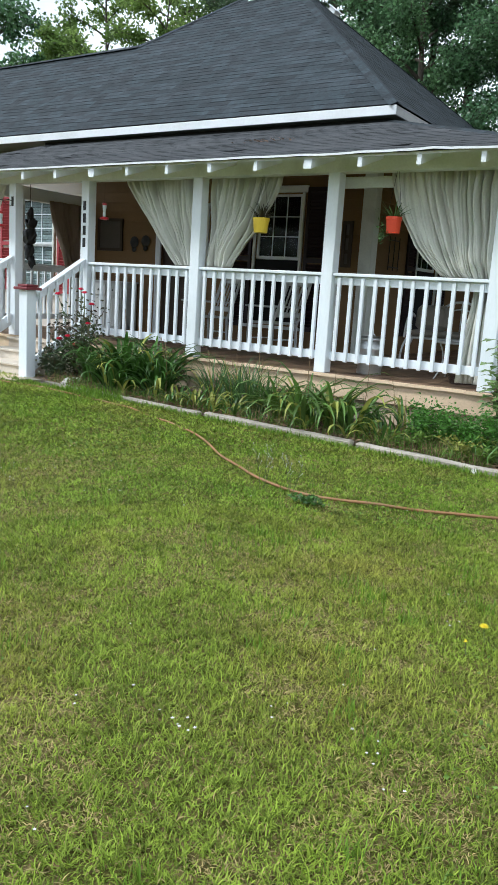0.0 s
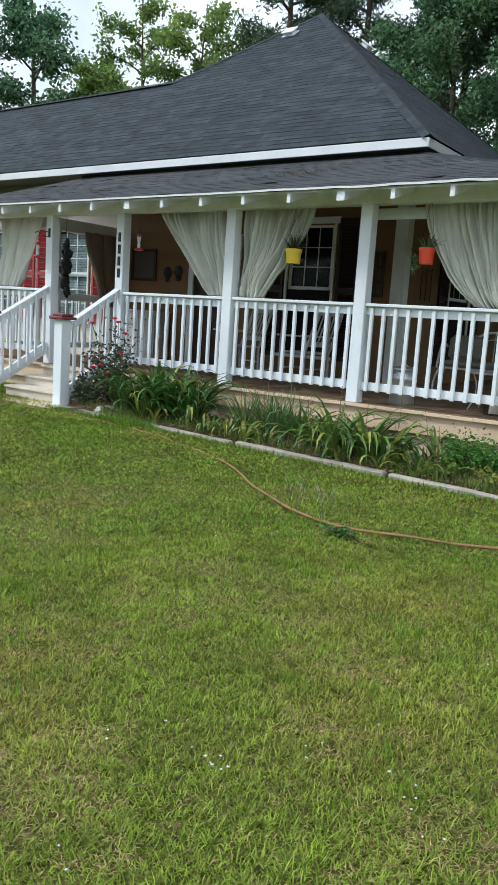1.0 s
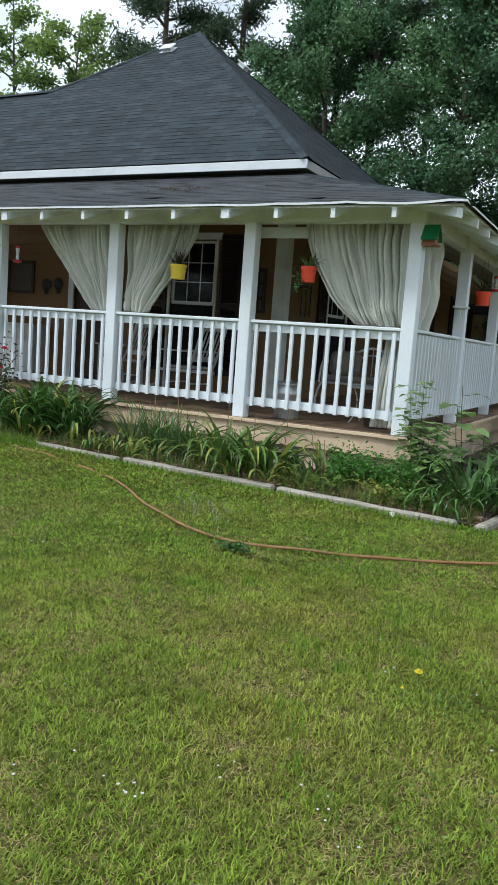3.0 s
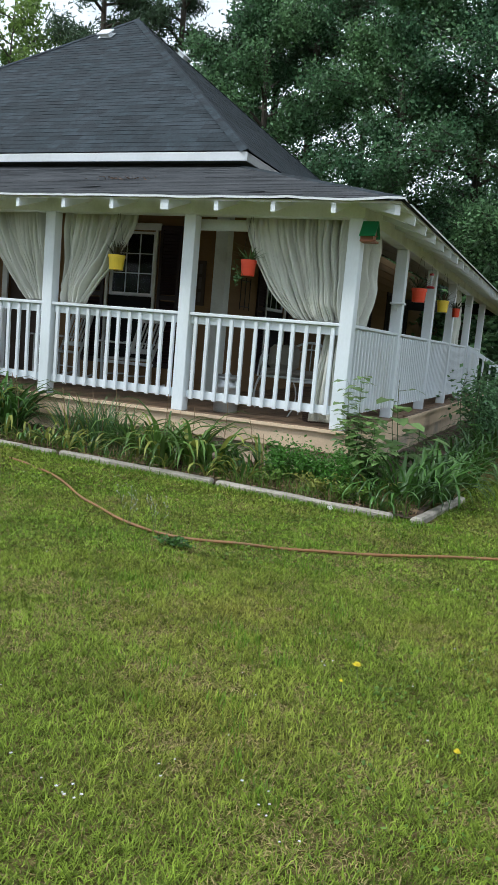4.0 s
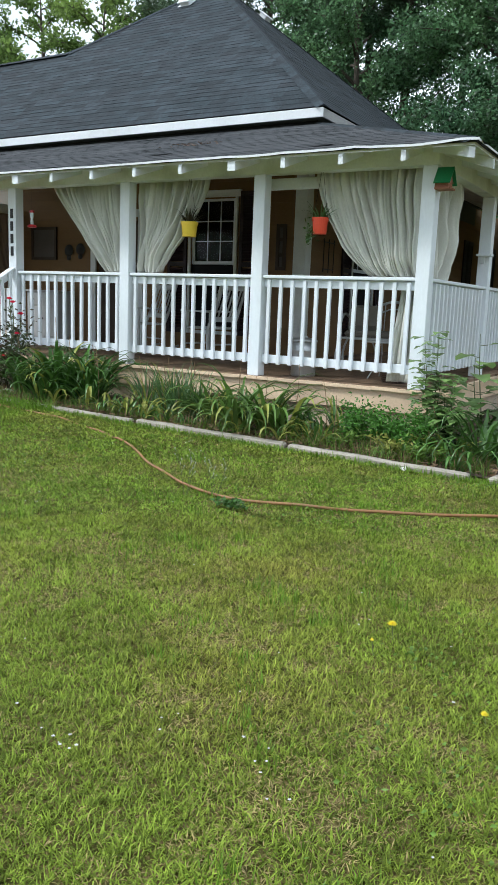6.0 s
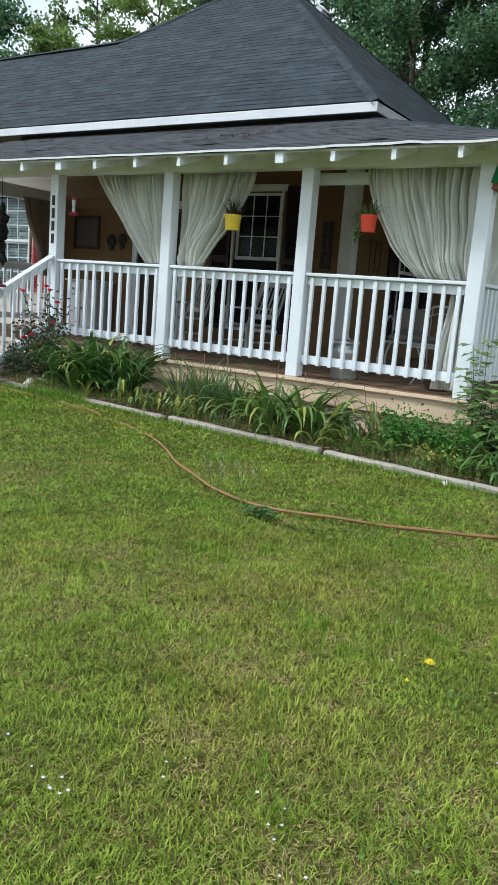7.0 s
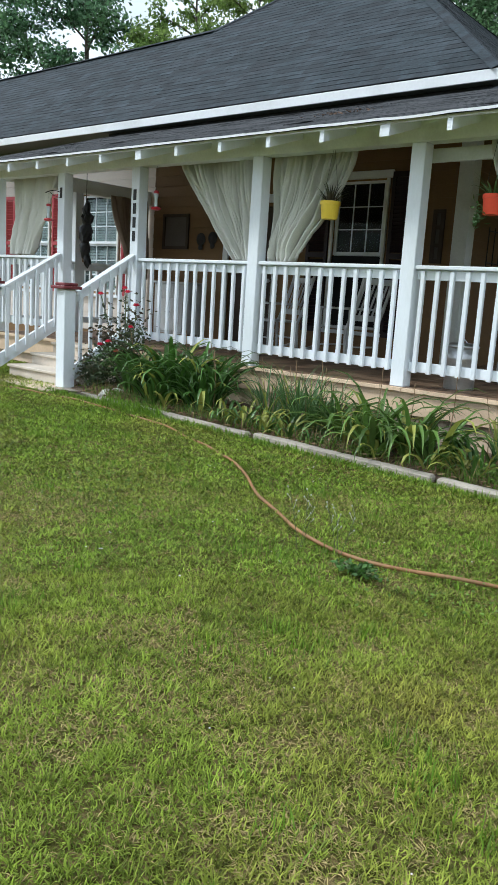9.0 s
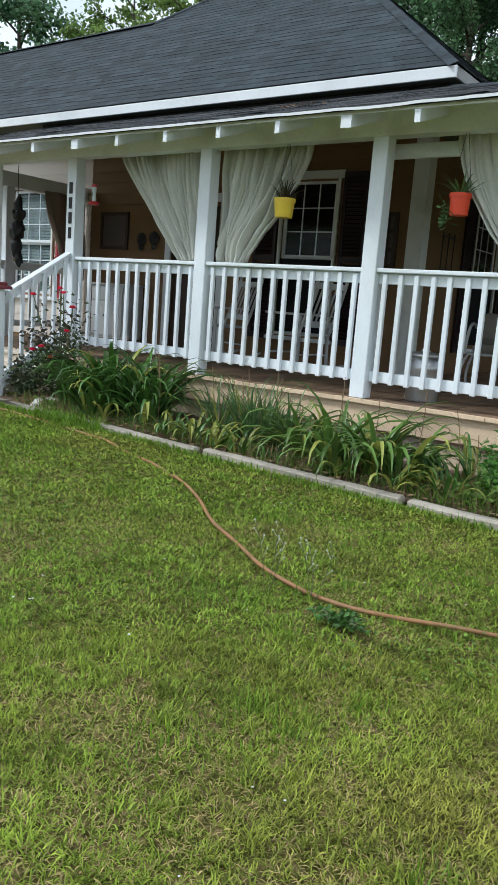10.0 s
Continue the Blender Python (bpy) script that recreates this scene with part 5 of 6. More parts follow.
# bird house on the corner post
bird_house = thing("bird_house", "small wooden bird house with a green tin roof", "bird house", pose(-2.277, 7.79, 2.475) @ Matrix.Scale(0.86, 4))
bm = bmesh.new()
w, l, e, r = 0.075, 0.15, 0.09, 0.20
prof = [(-w, 0), (w, 0), (w, e), (0, r), (-w, e)]
front = [bm.verts.new((l, y, z)) for y, z in prof]
rear = [bm.verts.new((0, y, z)) for y, z in prof]
bm.faces.new(front)
bm.faces.new(rear[::-1])
for i in range(5):
    j = (i + 1) % 5
    bm.faces.new((rear[i], rear[j], front[j], front[i]))
part("body", bm, BIRD_WOOD, bird_house)
for s in (-1, 1):
    verts = [(x, s * y, z) for x in (-0.0, l + 0.035) for y, z in ((0, r + 0.004), (w + 0.055, e - 0.055), (w + 0.06, e - 0.045), (0, r + 0.022))]
    mesh_object("roof_panel", verts, [(0, 1, 2, 3), (7, 6, 5, 4), (0, 4, 5, 1), (1, 5, 6, 2), (2, 6, 7, 3), (3, 7, 4, 0)], GREEN_PAINT, bird_house, "green roof")
part("floor_board", a_box(-0.0, l + 0.03, -w - 0.02, w + 0.02, -0.02, 0.0, 0.003), BIRD_WOOD, bird_house)
part("entrance", lathe(bmesh.new(), [(0.02, 0), (0.02, 0.004)], 14), BLACK_IRON, bird_house, "dark entrance hole").matrix_basis = pose(l - 0.001, 0, 0.095, 0, 90, 0)
part("perch", tube(bmesh.new(), [(l, 0, 0.05), (l + 0.04, 0, 0.05)], 0.004, 6), BIRD_WOOD, bird_house)

# plain bars where the house number stands
number = thing("house_number", "vertical row of black figures on a post", "house number", pose(-7.895, 7.774, 1.815))
for i in range(4):
    part("figure", a_box(-0.026, 0.026, -0.006, 0.0, 0.50 - 0.158 * i, 0.62 - 0.158 * i, 0.002), BLACK_IRON, number)

# ---- porch furniture ----
can = thing("metal_can", "galvanised steel can standing on the porch floor", "can", pose(-3.81, 8.25, FLOOR_Z) @ Matrix.Diagonal((1.1, 1.1, 1.02, 1)))
part("body", lathe(bmesh.new(), [(0.125, 0), (0.128, 0.012), (0.126, 0.13), (0.131, 0.14), (0.127, 0.15), (0.128, 0.27), (0.133, 0.28), (0.129, 0.29), (0.13, 0.38)], 28), GALVANISED, can, smooth=True)
part("lid", lathe(bmesh.new(), [(0.137, 0.375), (0.138, 0.395), (0.1, 0.415), (0.03, 0.42)], 28), GALVANISED, can, smooth=True)
part("handle", tube(bmesh.new(), arc((-0.04, 0, 0.415), (0.04, 0, 0.415), (0, 0, 0.035), 6), 0.005, 6), GALVANISED, can)


def rocking_chair(at, label):
    root = thing("rocking_chair", label, "chair", at, "rocking chairs")
    for s in (-1, 1):
        x = s * 0.26
        part("rocker", tube(bmesh.new(), arc((x, -0.42, 0.06), (x, 0.48, 0.1), (0, 0, -0.06), 8), 0.018, 6), WHITE_IRON, root)
        part("leg", tube(bmesh.new(), [(x, -0.24, 0.03), (x, -0.24, 0.64)], 0.02, 8), WHITE_IRON, root)
        part("leg", tube(bmesh.new(), [(x, 0.22, 0.03), (x, 0.2, 0.42)], 0.02, 8), WHITE_IRON, root)
        part("back_post", tube(bmesh.new(), arc((x, 0.2, 0.4), (x * 0.95, 0.46, 1.14), (0, 0.02, 0), 6), 0.02, 8), WHITE_IRON, root)
        part("arm", a_box(x - 0.04, x + 0.04, -0.3, 0.24, 0.64, 0.665, 0.006), WHITE_IRON, root)
    part("seat", a_box(-0.26, 0.26, -0.26, 0.22, 0.41, 0.44, 0.01), WHITE_IRON, root)
    for z, y in ((1.1, 0.45), (0.98, 0.41), (0.55, 0.25)):
        part("back_rail", a_box(-0.25, 0.25, y - 0.012, y + 0.012, z - 0.035, z + 0.035, 0.004), WHITE_IRON, root)
    for i in range(6):
        x = -0.19 + 0.076 * i
        part("slat", tube(bmesh.new(), [(x, 0.25, 0.55), (x, 0.415, 1.0)], 0.012, 6), WHITE_IRON, root)
    for y in (-0.24, 0.2):
        part("stretcher", tube(bmesh.new(), [(-0.26, y, 0.2), (0.26, y, 0.2)], 0.012, 6), WHITE_IRON, root)
    return root


rocking_chair(pose(-5.97, 9.6, FLOOR_Z, 0, 0, -100), "white painted wooden rocking chair before a dark window")
rocking_chair(pose(-7.38, 9.9, FLOOR_Z, 0, 0, -20), "white painted wooden rocking chair behind the railing")


def iron_bench(at):
    root = thing("garden_bench", "white metal garden loveseat with cushions on the porch", "bench", at)
    bm = tube(bmesh.new(), arc((-0.55, 0.2, 0.42), (0.55, 0.2, 0.42), (0, 0.06, 0.45), 14), 0.016, 8)
    tube(bm, arc((-0.42, 0.2, 0.44), (0.42, 0.2, 0.44), (0, 0.05, 0.34), 12), 0.01, 6)
    part("back_frame", bm, WHITE_IRON, root)
    for i in range(7):
        x = -0.36 + 0.12 * i
        part("back_bar", tube(bmesh.new(), [(x, 0.2, 0.44), (x, 0.24, 0.86 - 0.6 * x * x)], 0.007, 6), WHITE_IRON, root)
    for s in (-1, 1):
        part("arm", tube(bmesh.new(), arc((s * 0.58, 0.2, 0.66), (s * 0.6, -0.3, 0.4), (0, -0.1, 0.14), 8), 0.015, 8), WHITE_IRON, root)
        for y in (-0.26, 0.2):
            part("leg", tube(bmesh.new(), arc((s * 0.56, y, 0.42), (s * 0.6, y - 0.05, 0), (s * 0.05, 0, 0), 6), 0.014, 8), WHITE_IRON, root)
    part("seat_frame", a_box(-0.58, 0.58, -0.28, 0.22, 0.39, 0.415, 0.008), WHITE_IRON, root)
    part("cushion", a_box(-0.54, 0.54, -0.27, 0.19, 0.42, 0.50, 0.03), CREAM, root, "cream seat cushion")
    return root


iron_bench(pose(-3.35, 9.75, FLOOR_Z, 0, 0, 12))
pillow = part("pillow", a_box(-0.2, 0.2, -0.06, 0.06, 0, 0.32, 0.05), CREAM)
pillow.matrix_basis = pose(-3.65, 9.62, FLOOR_Z + 0.5, -15, 0, 10)
tagged(pillow, "patterned cream pillow leaning on the loveseat", "pillow")

table = thing("side_table", "small white wire table on the porch", "table", pose(-3.05, 8.75, FLOOR_Z))
part("tabletop", lathe(bmesh.new(), [(0.2, 0.40), (0.21, 0.41), (0.2, 0.42)], 20), WHITE_IRON, table)
for i in range(3):
    a = 2.1 * i
    part("leg", tube(bmesh.new(), arc((0.17 * math.cos(a), 0.17 * math.sin(a), 0.40), (0.22 * math.cos(a), 0.22 * math.sin(a), 0), (-0.08 * math.cos(a), -0.08 * math.sin(a), 0), 6), 0.008, 6), WHITE_IRON, table)

basket = thing("wicker_basket", "low brown wicker basket on the porch floor", "basket", pose(-2.75, 8.3, FLOOR_Z))
bm = bmesh.new()
for i in range(6):
    r = 0.12 + 0.006 * i
    tube(bm, [(r * math.cos(a * 0.3927), 0.75 * r * math.sin(a * 0.3927), 0.015 + 0.022 * i) for a in range(17)], 0.012, 5)
part("weave", bm, DARK_WOOD, basket)
part("base", lathe(bmesh.new(), [(0.09, 0), (0.09, 0.01)], 16), DARK_WOOD, basket)

cabinet = thing("white_cabinet", "old white painted cabinet against the porch wall", "cabinet", pose(-9.85, 10.45, FLOOR_Z))
part("body", a_box(-0.35, 0.35, -0.2, 0.2, 0.06, 0.85, 0.006), WHITE_IRON, cabinet)
part("top", a_box(-0.38, 0.38, -0.23, 0.21, 0.85, 0.88, 0.006), WHITE_IRON, cabinet)
for s in (-1, 1):
    d = part("door", a_box(s * 0.17 - 0.155, s * 0.17 + 0.155, -0.218, -0.201, 0.1, 0.6, 0.004), WHITE_IRON, cabinet)
    part("knob", lathe(bmesh.new(), [(0.008, 0), (0.016, 0.012), (0.01, 0.022)], 10), BLACK_IRON, d).matrix_basis = pose(s * 0.04, -0.218, 0.4, 90)
    d = part("drawer", a_box(s * 0.17 - 0.155, s * 0.17 + 0.155, -0.218, -0.201, 0.63, 0.82, 0.004), WHITE_IRON, cabinet)
    part("knob", lathe(bmesh.new(), [(0.008, 0), (0.016, 0.012), (0.01, 0.022)], 10), BLACK_IRON, d).matrix_basis = pose(s * 0.17, -0.218, 0.72, 90)
    for y in (-0.17, 0.17):
        part("foot", a_box(s * 0.32 - 0.025, s * 0.32 + 0.025, y - 0.025, y + 0.025, 0, 0.06), WHITE_IRON, cabinet)


def wall_frame(x, z, w, h, name, label, inner, bars=0):
    root = thing(name, label, "picture frame", pose(x, WALL_Y - 0.018, z))
    bm = bmesh.new()
    for x0, x1, z0, z1 in ((-w, -w + 0.05, -h, h), (w - 0.05, w, -h, h), (-w + 0.05, w - 0.05, -h, -h + 0.05), (-w + 0.05, w - 0.05, h - 0.05, h)):
        box(bm, x0, x1, -0.03, 0, z0, z1)
    part("frame", bm, DARK_WOOD, root)
    part("panel", a_box(-w + 0.05, w - 0.05, -0.012, -0.002, -h + 0.05, h - 0.05), inner, root)
    for i in range(bars):
        z0 = -h + 2 * h * (i + 1) / (bars + 1)
        part("bar", a_box(-w + 0.05, w - 0.05, -0.025, -0.012, z0 - 0.025, z0 + 0.025), DARK_WOOD, root)
    return root


wall_frame(-10.2, 2.25, 0.3, 0.28, "picture_frame", "dark framed picture on the tan porch wall", DARK_ROOM)
wall_frame(-5.46, 2.17, 0.08, 0.33, "picture_frame", "narrow dark frame with three squares on the wall", DARK_ROOM, 2)
for x, z in ((-9.62, 2.13), (-9.36, 2.15)):
    hat = thing("wall_ornament", "round black iron ornament on the porch wall", "ornament", pose(x, WALL_Y - 0.02, z, 90), "wall ornaments")
    part("disc", lathe(bmesh.new(), [(0.09, 0), (0.1, 0.01), (0.06, 0.03), (0.02, 0.04)], 18), BLACK_IRON, hat)
    part("drop", lathe(bmesh.new(), [(0.045, 0.002), (0.05, 0.015), (0.02, 0.03)], 14, (0, -0.12, 0)), BLACK_IRON, hat)
trellis = thing("wall_rack", "black wire rack with leaves on the side wall", "rack", pose(CORNER_X + 0.02, 11.45, 1.85, 0, 0, 90))
bm = bmesh.new()
for x in (-0.18, 0, 0.18):
    tube(bm, [(x, -0.02, 0), (x, -0.02, 0.5)], 0.008, 5)
for z in (0.05, 0.45):
    tube(bm, [(-0.18, -0.02, z), (0.18, -0.02, z)], 0.008, 5)
part("wires", bm, BLACK_IRON, trellis)

# dark hanging ornament at the porch end, kept as one plain shape
bm = bmesh.new()
for c, r in (((0, 0, 0.0), 0.16), ((0.03, 0, 0.2), 0.12), ((-0.02, 0, -0.22), 0.12), ((0.05, 0, -0.4), 0.08), ((0, 0, 0.34), 0.09)):
    made = bmesh.ops.create_icosphere(bm, subdivisions=2, radius=r, matrix=Matrix.Translation(c) @ Matrix.Diagonal((1.15, 0.6, 0.95, 1)))
for vert in bm.verts:
    vert.co *= 1 + 0.45 * noise.noise(vert.co * 11)
tube(bm, [(0, 0, 0.35), (0, 0, 1.24)], 0.006, 5)
ornament = part("hanging_ornament", bm, BLACK_IRON)
ornament.matrix_basis = pose(-10.27, 8.9, 2.06) @ Matrix.Diagonal((0.8, 0.8, 0.95, 1))
tagged(ornament, "lumpy black ornament hanging under the porch roof", "ornament")
lamp = thing("porch_fan_mount", "small dark ceiling fitting under the porch roof", "fitting", pose(-9.6, 9.0, 3.315))
part("rose", lathe(bmesh.new(), [(0.03, -0.12), (0.05, -0.1), (0.06, -0.02), (0.07, 0.0)], 14), BLACK_IRON, lamp)

# far steps off the side porch
side_rail = thing("stair_railing", "sloping white railing of the far side steps", "railing", group="stair railings")
for name, z0, z1 in (("hand_rail", 1.63, 1.05), ("lower_rail", 0.80, 0.25)):
    verts = [(x, 16.9 + sy * 0.025, z + sz * 0.045) for x, z in ((-2.26, z0), (-1.2, z1)) for sy, sz in ((-1, -1), (1, -1), (1, 1), (-1, 1))]
    mesh_object(name, verts, [(3, 2, 1, 0), (4, 5, 6, 7), (0, 1, 5, 4), (1, 2, 6, 5), (2, 3, 7, 6), (3, 0, 4, 7)], WHITE, side_rail)
for i in range(7):
    x = -2.2 + 0.145 * i
    z = 1.63 - 0.58 * (x + 2.26) / 1.06
    part("baluster", a_box(x - 0.018, x + 0.018, 16.84, 16.873, z - 0.85, z, 0.003), WHITE, side_rail)
part("foot_post", a_box(-1.2, -1.06, 16.83, 16.97, -0.1, 1.12, 0.005), WHITE, side_rail)


# ---- lawn ----
def grass_blades(name, label, points, length, width, mat, seed, steps=2, lean=(0.2, 1.1), kind="stuff", simple=False, clumps=0.0):
    """points: rows of x, y. Every blade bends over; it is an island of its own."""
    rng = np.random.default_rng(seed)
    n = len(points)
    x, y = points[:, 0], points[:, 1]
    z = np.array([ground_z(a, b) for a, b in points])
    a = rng.uniform(0, 2 * np.pi, n)
    ln = length * rng.uniform(0.5, 1.35, n)
    if clumps:
        ln *= np.array([0.95 + clumps * noise.noise((p * 13.0, q * 13.0, 2.0)) + 0.5 * clumps * noise.noise((p * 31.0, q * 31.0, 5.0)) for p, q in points])
    w = width * rng.uniform(0.7, 1.3, n)
    th = rng.uniform(lean[0], lean[1], n)
    dx, dy = np.cos(a), np.sin(a)
    sx, sy = -dy * w / 2, dx * w / 2
    base = np.stack([x, y, z], 1)
    if simple:
        tip = base + np.stack([dx * np.sin(th) * ln, dy * np.sin(th) * ln, np.cos(th) * ln], 1)
        mid = base * 0.5 + tip * 0.5 + np.stack([0 * ln, 0 * ln, 0.12 * ln], 1)
        s3 = np.stack([sx, sy, np.zeros(n)], 1)
        me = bpy.data.meshes.new(name)
        me.vertices.add(4 * n)
        me.vertices.foreach_set("co", np.stack([base, mid + s3, tip, mid - s3], 1).ravel())
        me.loops.add(4 * n)
        me.loops.foreach_set("vertex_index", np.arange(4 * n))
        me.polygons.add(n)
        me.polygons.foreach_set("loop_start", 4 * np.arange(n))
        me.update(calc_edges=True)
        me.materials.append(mat)
        return tagged(new(name, me), label, "grass", kind=kind)
    cols = [base + np.stack([-sx, -sy, np.zeros(n)], 1), base + np.stack([sx, sy, np.zeros(n)], 1)]
    mid = base + np.stack([dx * np.sin(th * 0.8) * ln * 0.55, dy * np.sin(th * 0.8) * ln * 0.55, np.cos(th * 0.8) * ln * 0.55], 1)
    a2 = a + rng.normal(0, 0.75, n)
    th2 = th * rng.uniform(0.95, 1.4, n)
    tip = mid + np.stack([np.cos(a2) * np.sin(th2) * ln * 0.5, np.sin(a2) * np.sin(th2) * ln * 0.5, np.cos(th2) * ln * 0.5], 1)
    tip[:, 2] = np.maximum(tip[:, 2], base[:, 2] + 0.003)
    cols += [mid + np.stack([sx * 0.8, sy * 0.8, np.zeros(n)], 1), mid - np.stack([sx * 0.8, sy * 0.8, np.zeros(n)], 1), tip]
    verts = np.stack(cols, 1).reshape(-1, 3)
    me = bpy.data.meshes.new(name)
    me.vertices.add(5 * n)
    me.vertices.foreach_set("co", verts.ravel())
    k = 5 * np.arange(n)
    loops = np.stack([k, k + 1, k + 2, k + 3, k + 3, k + 2, k + 4], 1).ravel()
    me.loops.add(7 * n)
    me.loops.foreach_set("vertex_index", loops)
    me.polygons.add(2 * n)
    start = np.stack([7 * np.arange(n), 7 * np.arange(n) + 4], 1).ravel()
    me.polygons.foreach_set("loop_start", start)
    me.update(calc_edges=True)
    me.materials.append(mat)
    return tagged(new(name, me), label, "grass", kind=kind)


def lawn_points(density, near, far, seed):
    """Random points of the lawn between two distances of the strip that leads up to the bed."""
    rng = np.random.default_rng(seed)
    x0, x1, y0, y1 = -13.0, 2.2, 0.4, 9.5
    n = int(density * (x1 - x0) * (y1 - y0))
    p = np.stack([rng.uniform(x0, x1, n), rng.uniform(y0, y1, n)], 1)
    t = np.clip((p[:, 0] * -1.0 + p[:, 1] * 1.8) / (1.0 + 3.24), 0, 1)
    d = np.hypot(p[:, 0] + 1.0 * t, p[:, 1] - 1.8 * t)
    keep = (d >= near) & (d < far)
    bed = (p[:, 1] > 6.56) & (p[:, 0] > -7.75) & (p[:, 0] < -1.08)
    house = (p[:, 1] > 7.7) & (p[:, 0] < -1.1)
    middle = (p[:, 0] > -2.5 - 1.36 * (p[:, 1] - 0.9)) & (p[:, 0] < 0.3) & (p[:, 1] > 0.8)
    return p[keep & ~bed & ~house & middle]


def worn(p):
    """How thin the lawn is at each point: small ragged patches in larger weak ones."""
    return np.array([0.7 * noise.noise((a * 1.1, b * 1.1, 3.0)) + 0.5 * noise.noise((a * 3.7, b * 3.7, 7.0)) + 0.35 * noise.noise((a * 9.0, b * 9.0, 1.0)) for a, b in p])


def thin_dry(p, seed, level=0.22, drop=0.45):
    """Thins the points where the lawn is worn."""
    rng = np.random.default_rng(seed)
    return p[(worn(p) < level) | (rng.random(len(p)) > drop)]


LAWN = "short mown lawn grass with yellowing patches"
grass_blades("grass", LAWN, thin_dry(lawn_points(18000, 0.0, 2.9, 1), 1, 0.18, 0.5), 0.033, 0.0039, GRASS, 11, lean=(0.6, 1.5), clumps=0.8)
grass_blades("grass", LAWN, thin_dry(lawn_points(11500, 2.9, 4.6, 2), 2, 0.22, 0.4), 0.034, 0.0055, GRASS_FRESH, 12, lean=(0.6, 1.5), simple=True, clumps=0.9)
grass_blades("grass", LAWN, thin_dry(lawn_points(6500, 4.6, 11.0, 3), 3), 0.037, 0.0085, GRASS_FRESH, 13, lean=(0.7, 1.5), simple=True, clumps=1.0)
rough = np.random.default_rng(8).uniform((-16.0, -9.0), (10.0, 13.0), (60000, 2))
rough = rough[~((rough[:, 0] > -2.5 - 1.36 * (rough[:, 1] - 0.9)) & (rough[:, 0] < 0.3) & (rough[:, 1] > 0.8)) & ~((rough[:, 1] > 6.4) & (rough[:, 0] < -1.0))]
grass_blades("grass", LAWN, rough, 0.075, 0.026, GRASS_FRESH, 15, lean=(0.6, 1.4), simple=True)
straw = lawn_points(5500, 0.0, 4.8, 4)
straw = straw[worn(straw) > 0.05]
grass_blades("dry_grass", "pale dry grass clippings among the lawn", straw, 0.032, 0.0030, GRASS_DRY, 14, lean=(1.2, 1.55), simple=True)
grass_blades("dry_grass", "pale dry grass clippings among the lawn", lawn_points(1000, 0.0, 6.0, 5), 0.032, 0.0030, GRASS_DRY, 16, lean=(1.0, 1.55), simple=True)


def tufts(count, per, radius, seed, length, width, mat, label):
    rng = np.random.default_rng(seed)
    c = lawn_points(count / 40.0, 0.0, 8.0, seed)
    pts = np.repeat(c, per, axis=0) + rng.normal(0, radius, (len(c) * per, 2))
    return grass_blades("grass_tuft", label, pts, length, width, mat, seed + 1, lean=(0.05, 0.8))


tufts(95, 46, 0.045, 21, 0.055, 0.0042, GRASS_LONG, "longer brighter grass tufts left in the lawn")
tufts(30, 70, 0.09, 23, 0.05, 0.005, GRASS_LONG, "longer brighter grass tufts left in the lawn")
edge_rng = np.random.default_rng(5)
n = 2600
ex = edge_rng.uniform(-7.8, -0.9, n)
edge_pts = np.stack([ex, 6.55 - 0.012 * (ex + 7.7) - np.abs(edge_rng.normal(0, 0.05, n))], 1)
grass_blades("grass_edge", "uncut grass along the timber edging", edge_pts, 0.06, 0.007, GRASS_LONG, 31, lean=(0.1, 0.9))
over = np.stack([edge_rng.uniform(-6.9, -6.0, 900), edge_rng.normal(6.57, 0.05, 900)], 1)
grass_blades("grass_edge", "uncut grass grown over the timber edging", over, 0.10, 0.007, GRASS_LONG, 32, lean=(0.2, 1.1))


def clover_patch(seed):
    rng = random.Random(seed)
    centres = lawn_points(0.5, 0.0, 7.0, seed)
    pts = []
    for cx, cy in centres:
        r = rng.uniform(0.08, 0.3)
        for _ in range(int(500 * r)):
            pts.append((cx + rng.gauss(0, r), cy + rng.gauss(0, r)))
    it = iter(pts)

    def place():
        x, y = next(it)
        return Vector((x, y, ground_z(x, y) + rng.uniform(0.015, 0.045)))
    v, f = leaf_cards(len(pts), place, 0.016, rng, 1.2, 0.15)
    return tagged(mesh_object("clover", v, f, CLOVER), "patches of clover and broad weeds in the lawn", "clover", kind="stuff")


clover_patch(41)
tangle_rng = np.random.default_rng(77)
for name, label, count, mat, length in (("bed_weeds", "tangled thin green weeds in the flower bed", 5200, CLOVER, 0.15), ("dry_stalks", "dry brown stalks tangled in the flower bed", 2600, DEAD_LEAF, 0.17)):
    tx = np.where(tangle_rng.random(count) < 0.68, tangle_rng.uniform(-3.2, -1.3, count), tangle_rng.uniform(-7.4, -3.2, count))
    ty = np.where(tx > -3.2, tangle_rng.uniform(6.66, 7.35, count), tangle_rng.uniform(6.68, 6.92, count))
    clump = np.array([noise.noise((a * 3.0, b * 3.0, 9.0)) for a, b in zip(tx, ty)])
    keep = clump > -0.25
    grass_blades(name, label, np.stack([tx, ty], 1)[keep] , length, 0.006, mat, 78, lean=(0.15, 1.2))


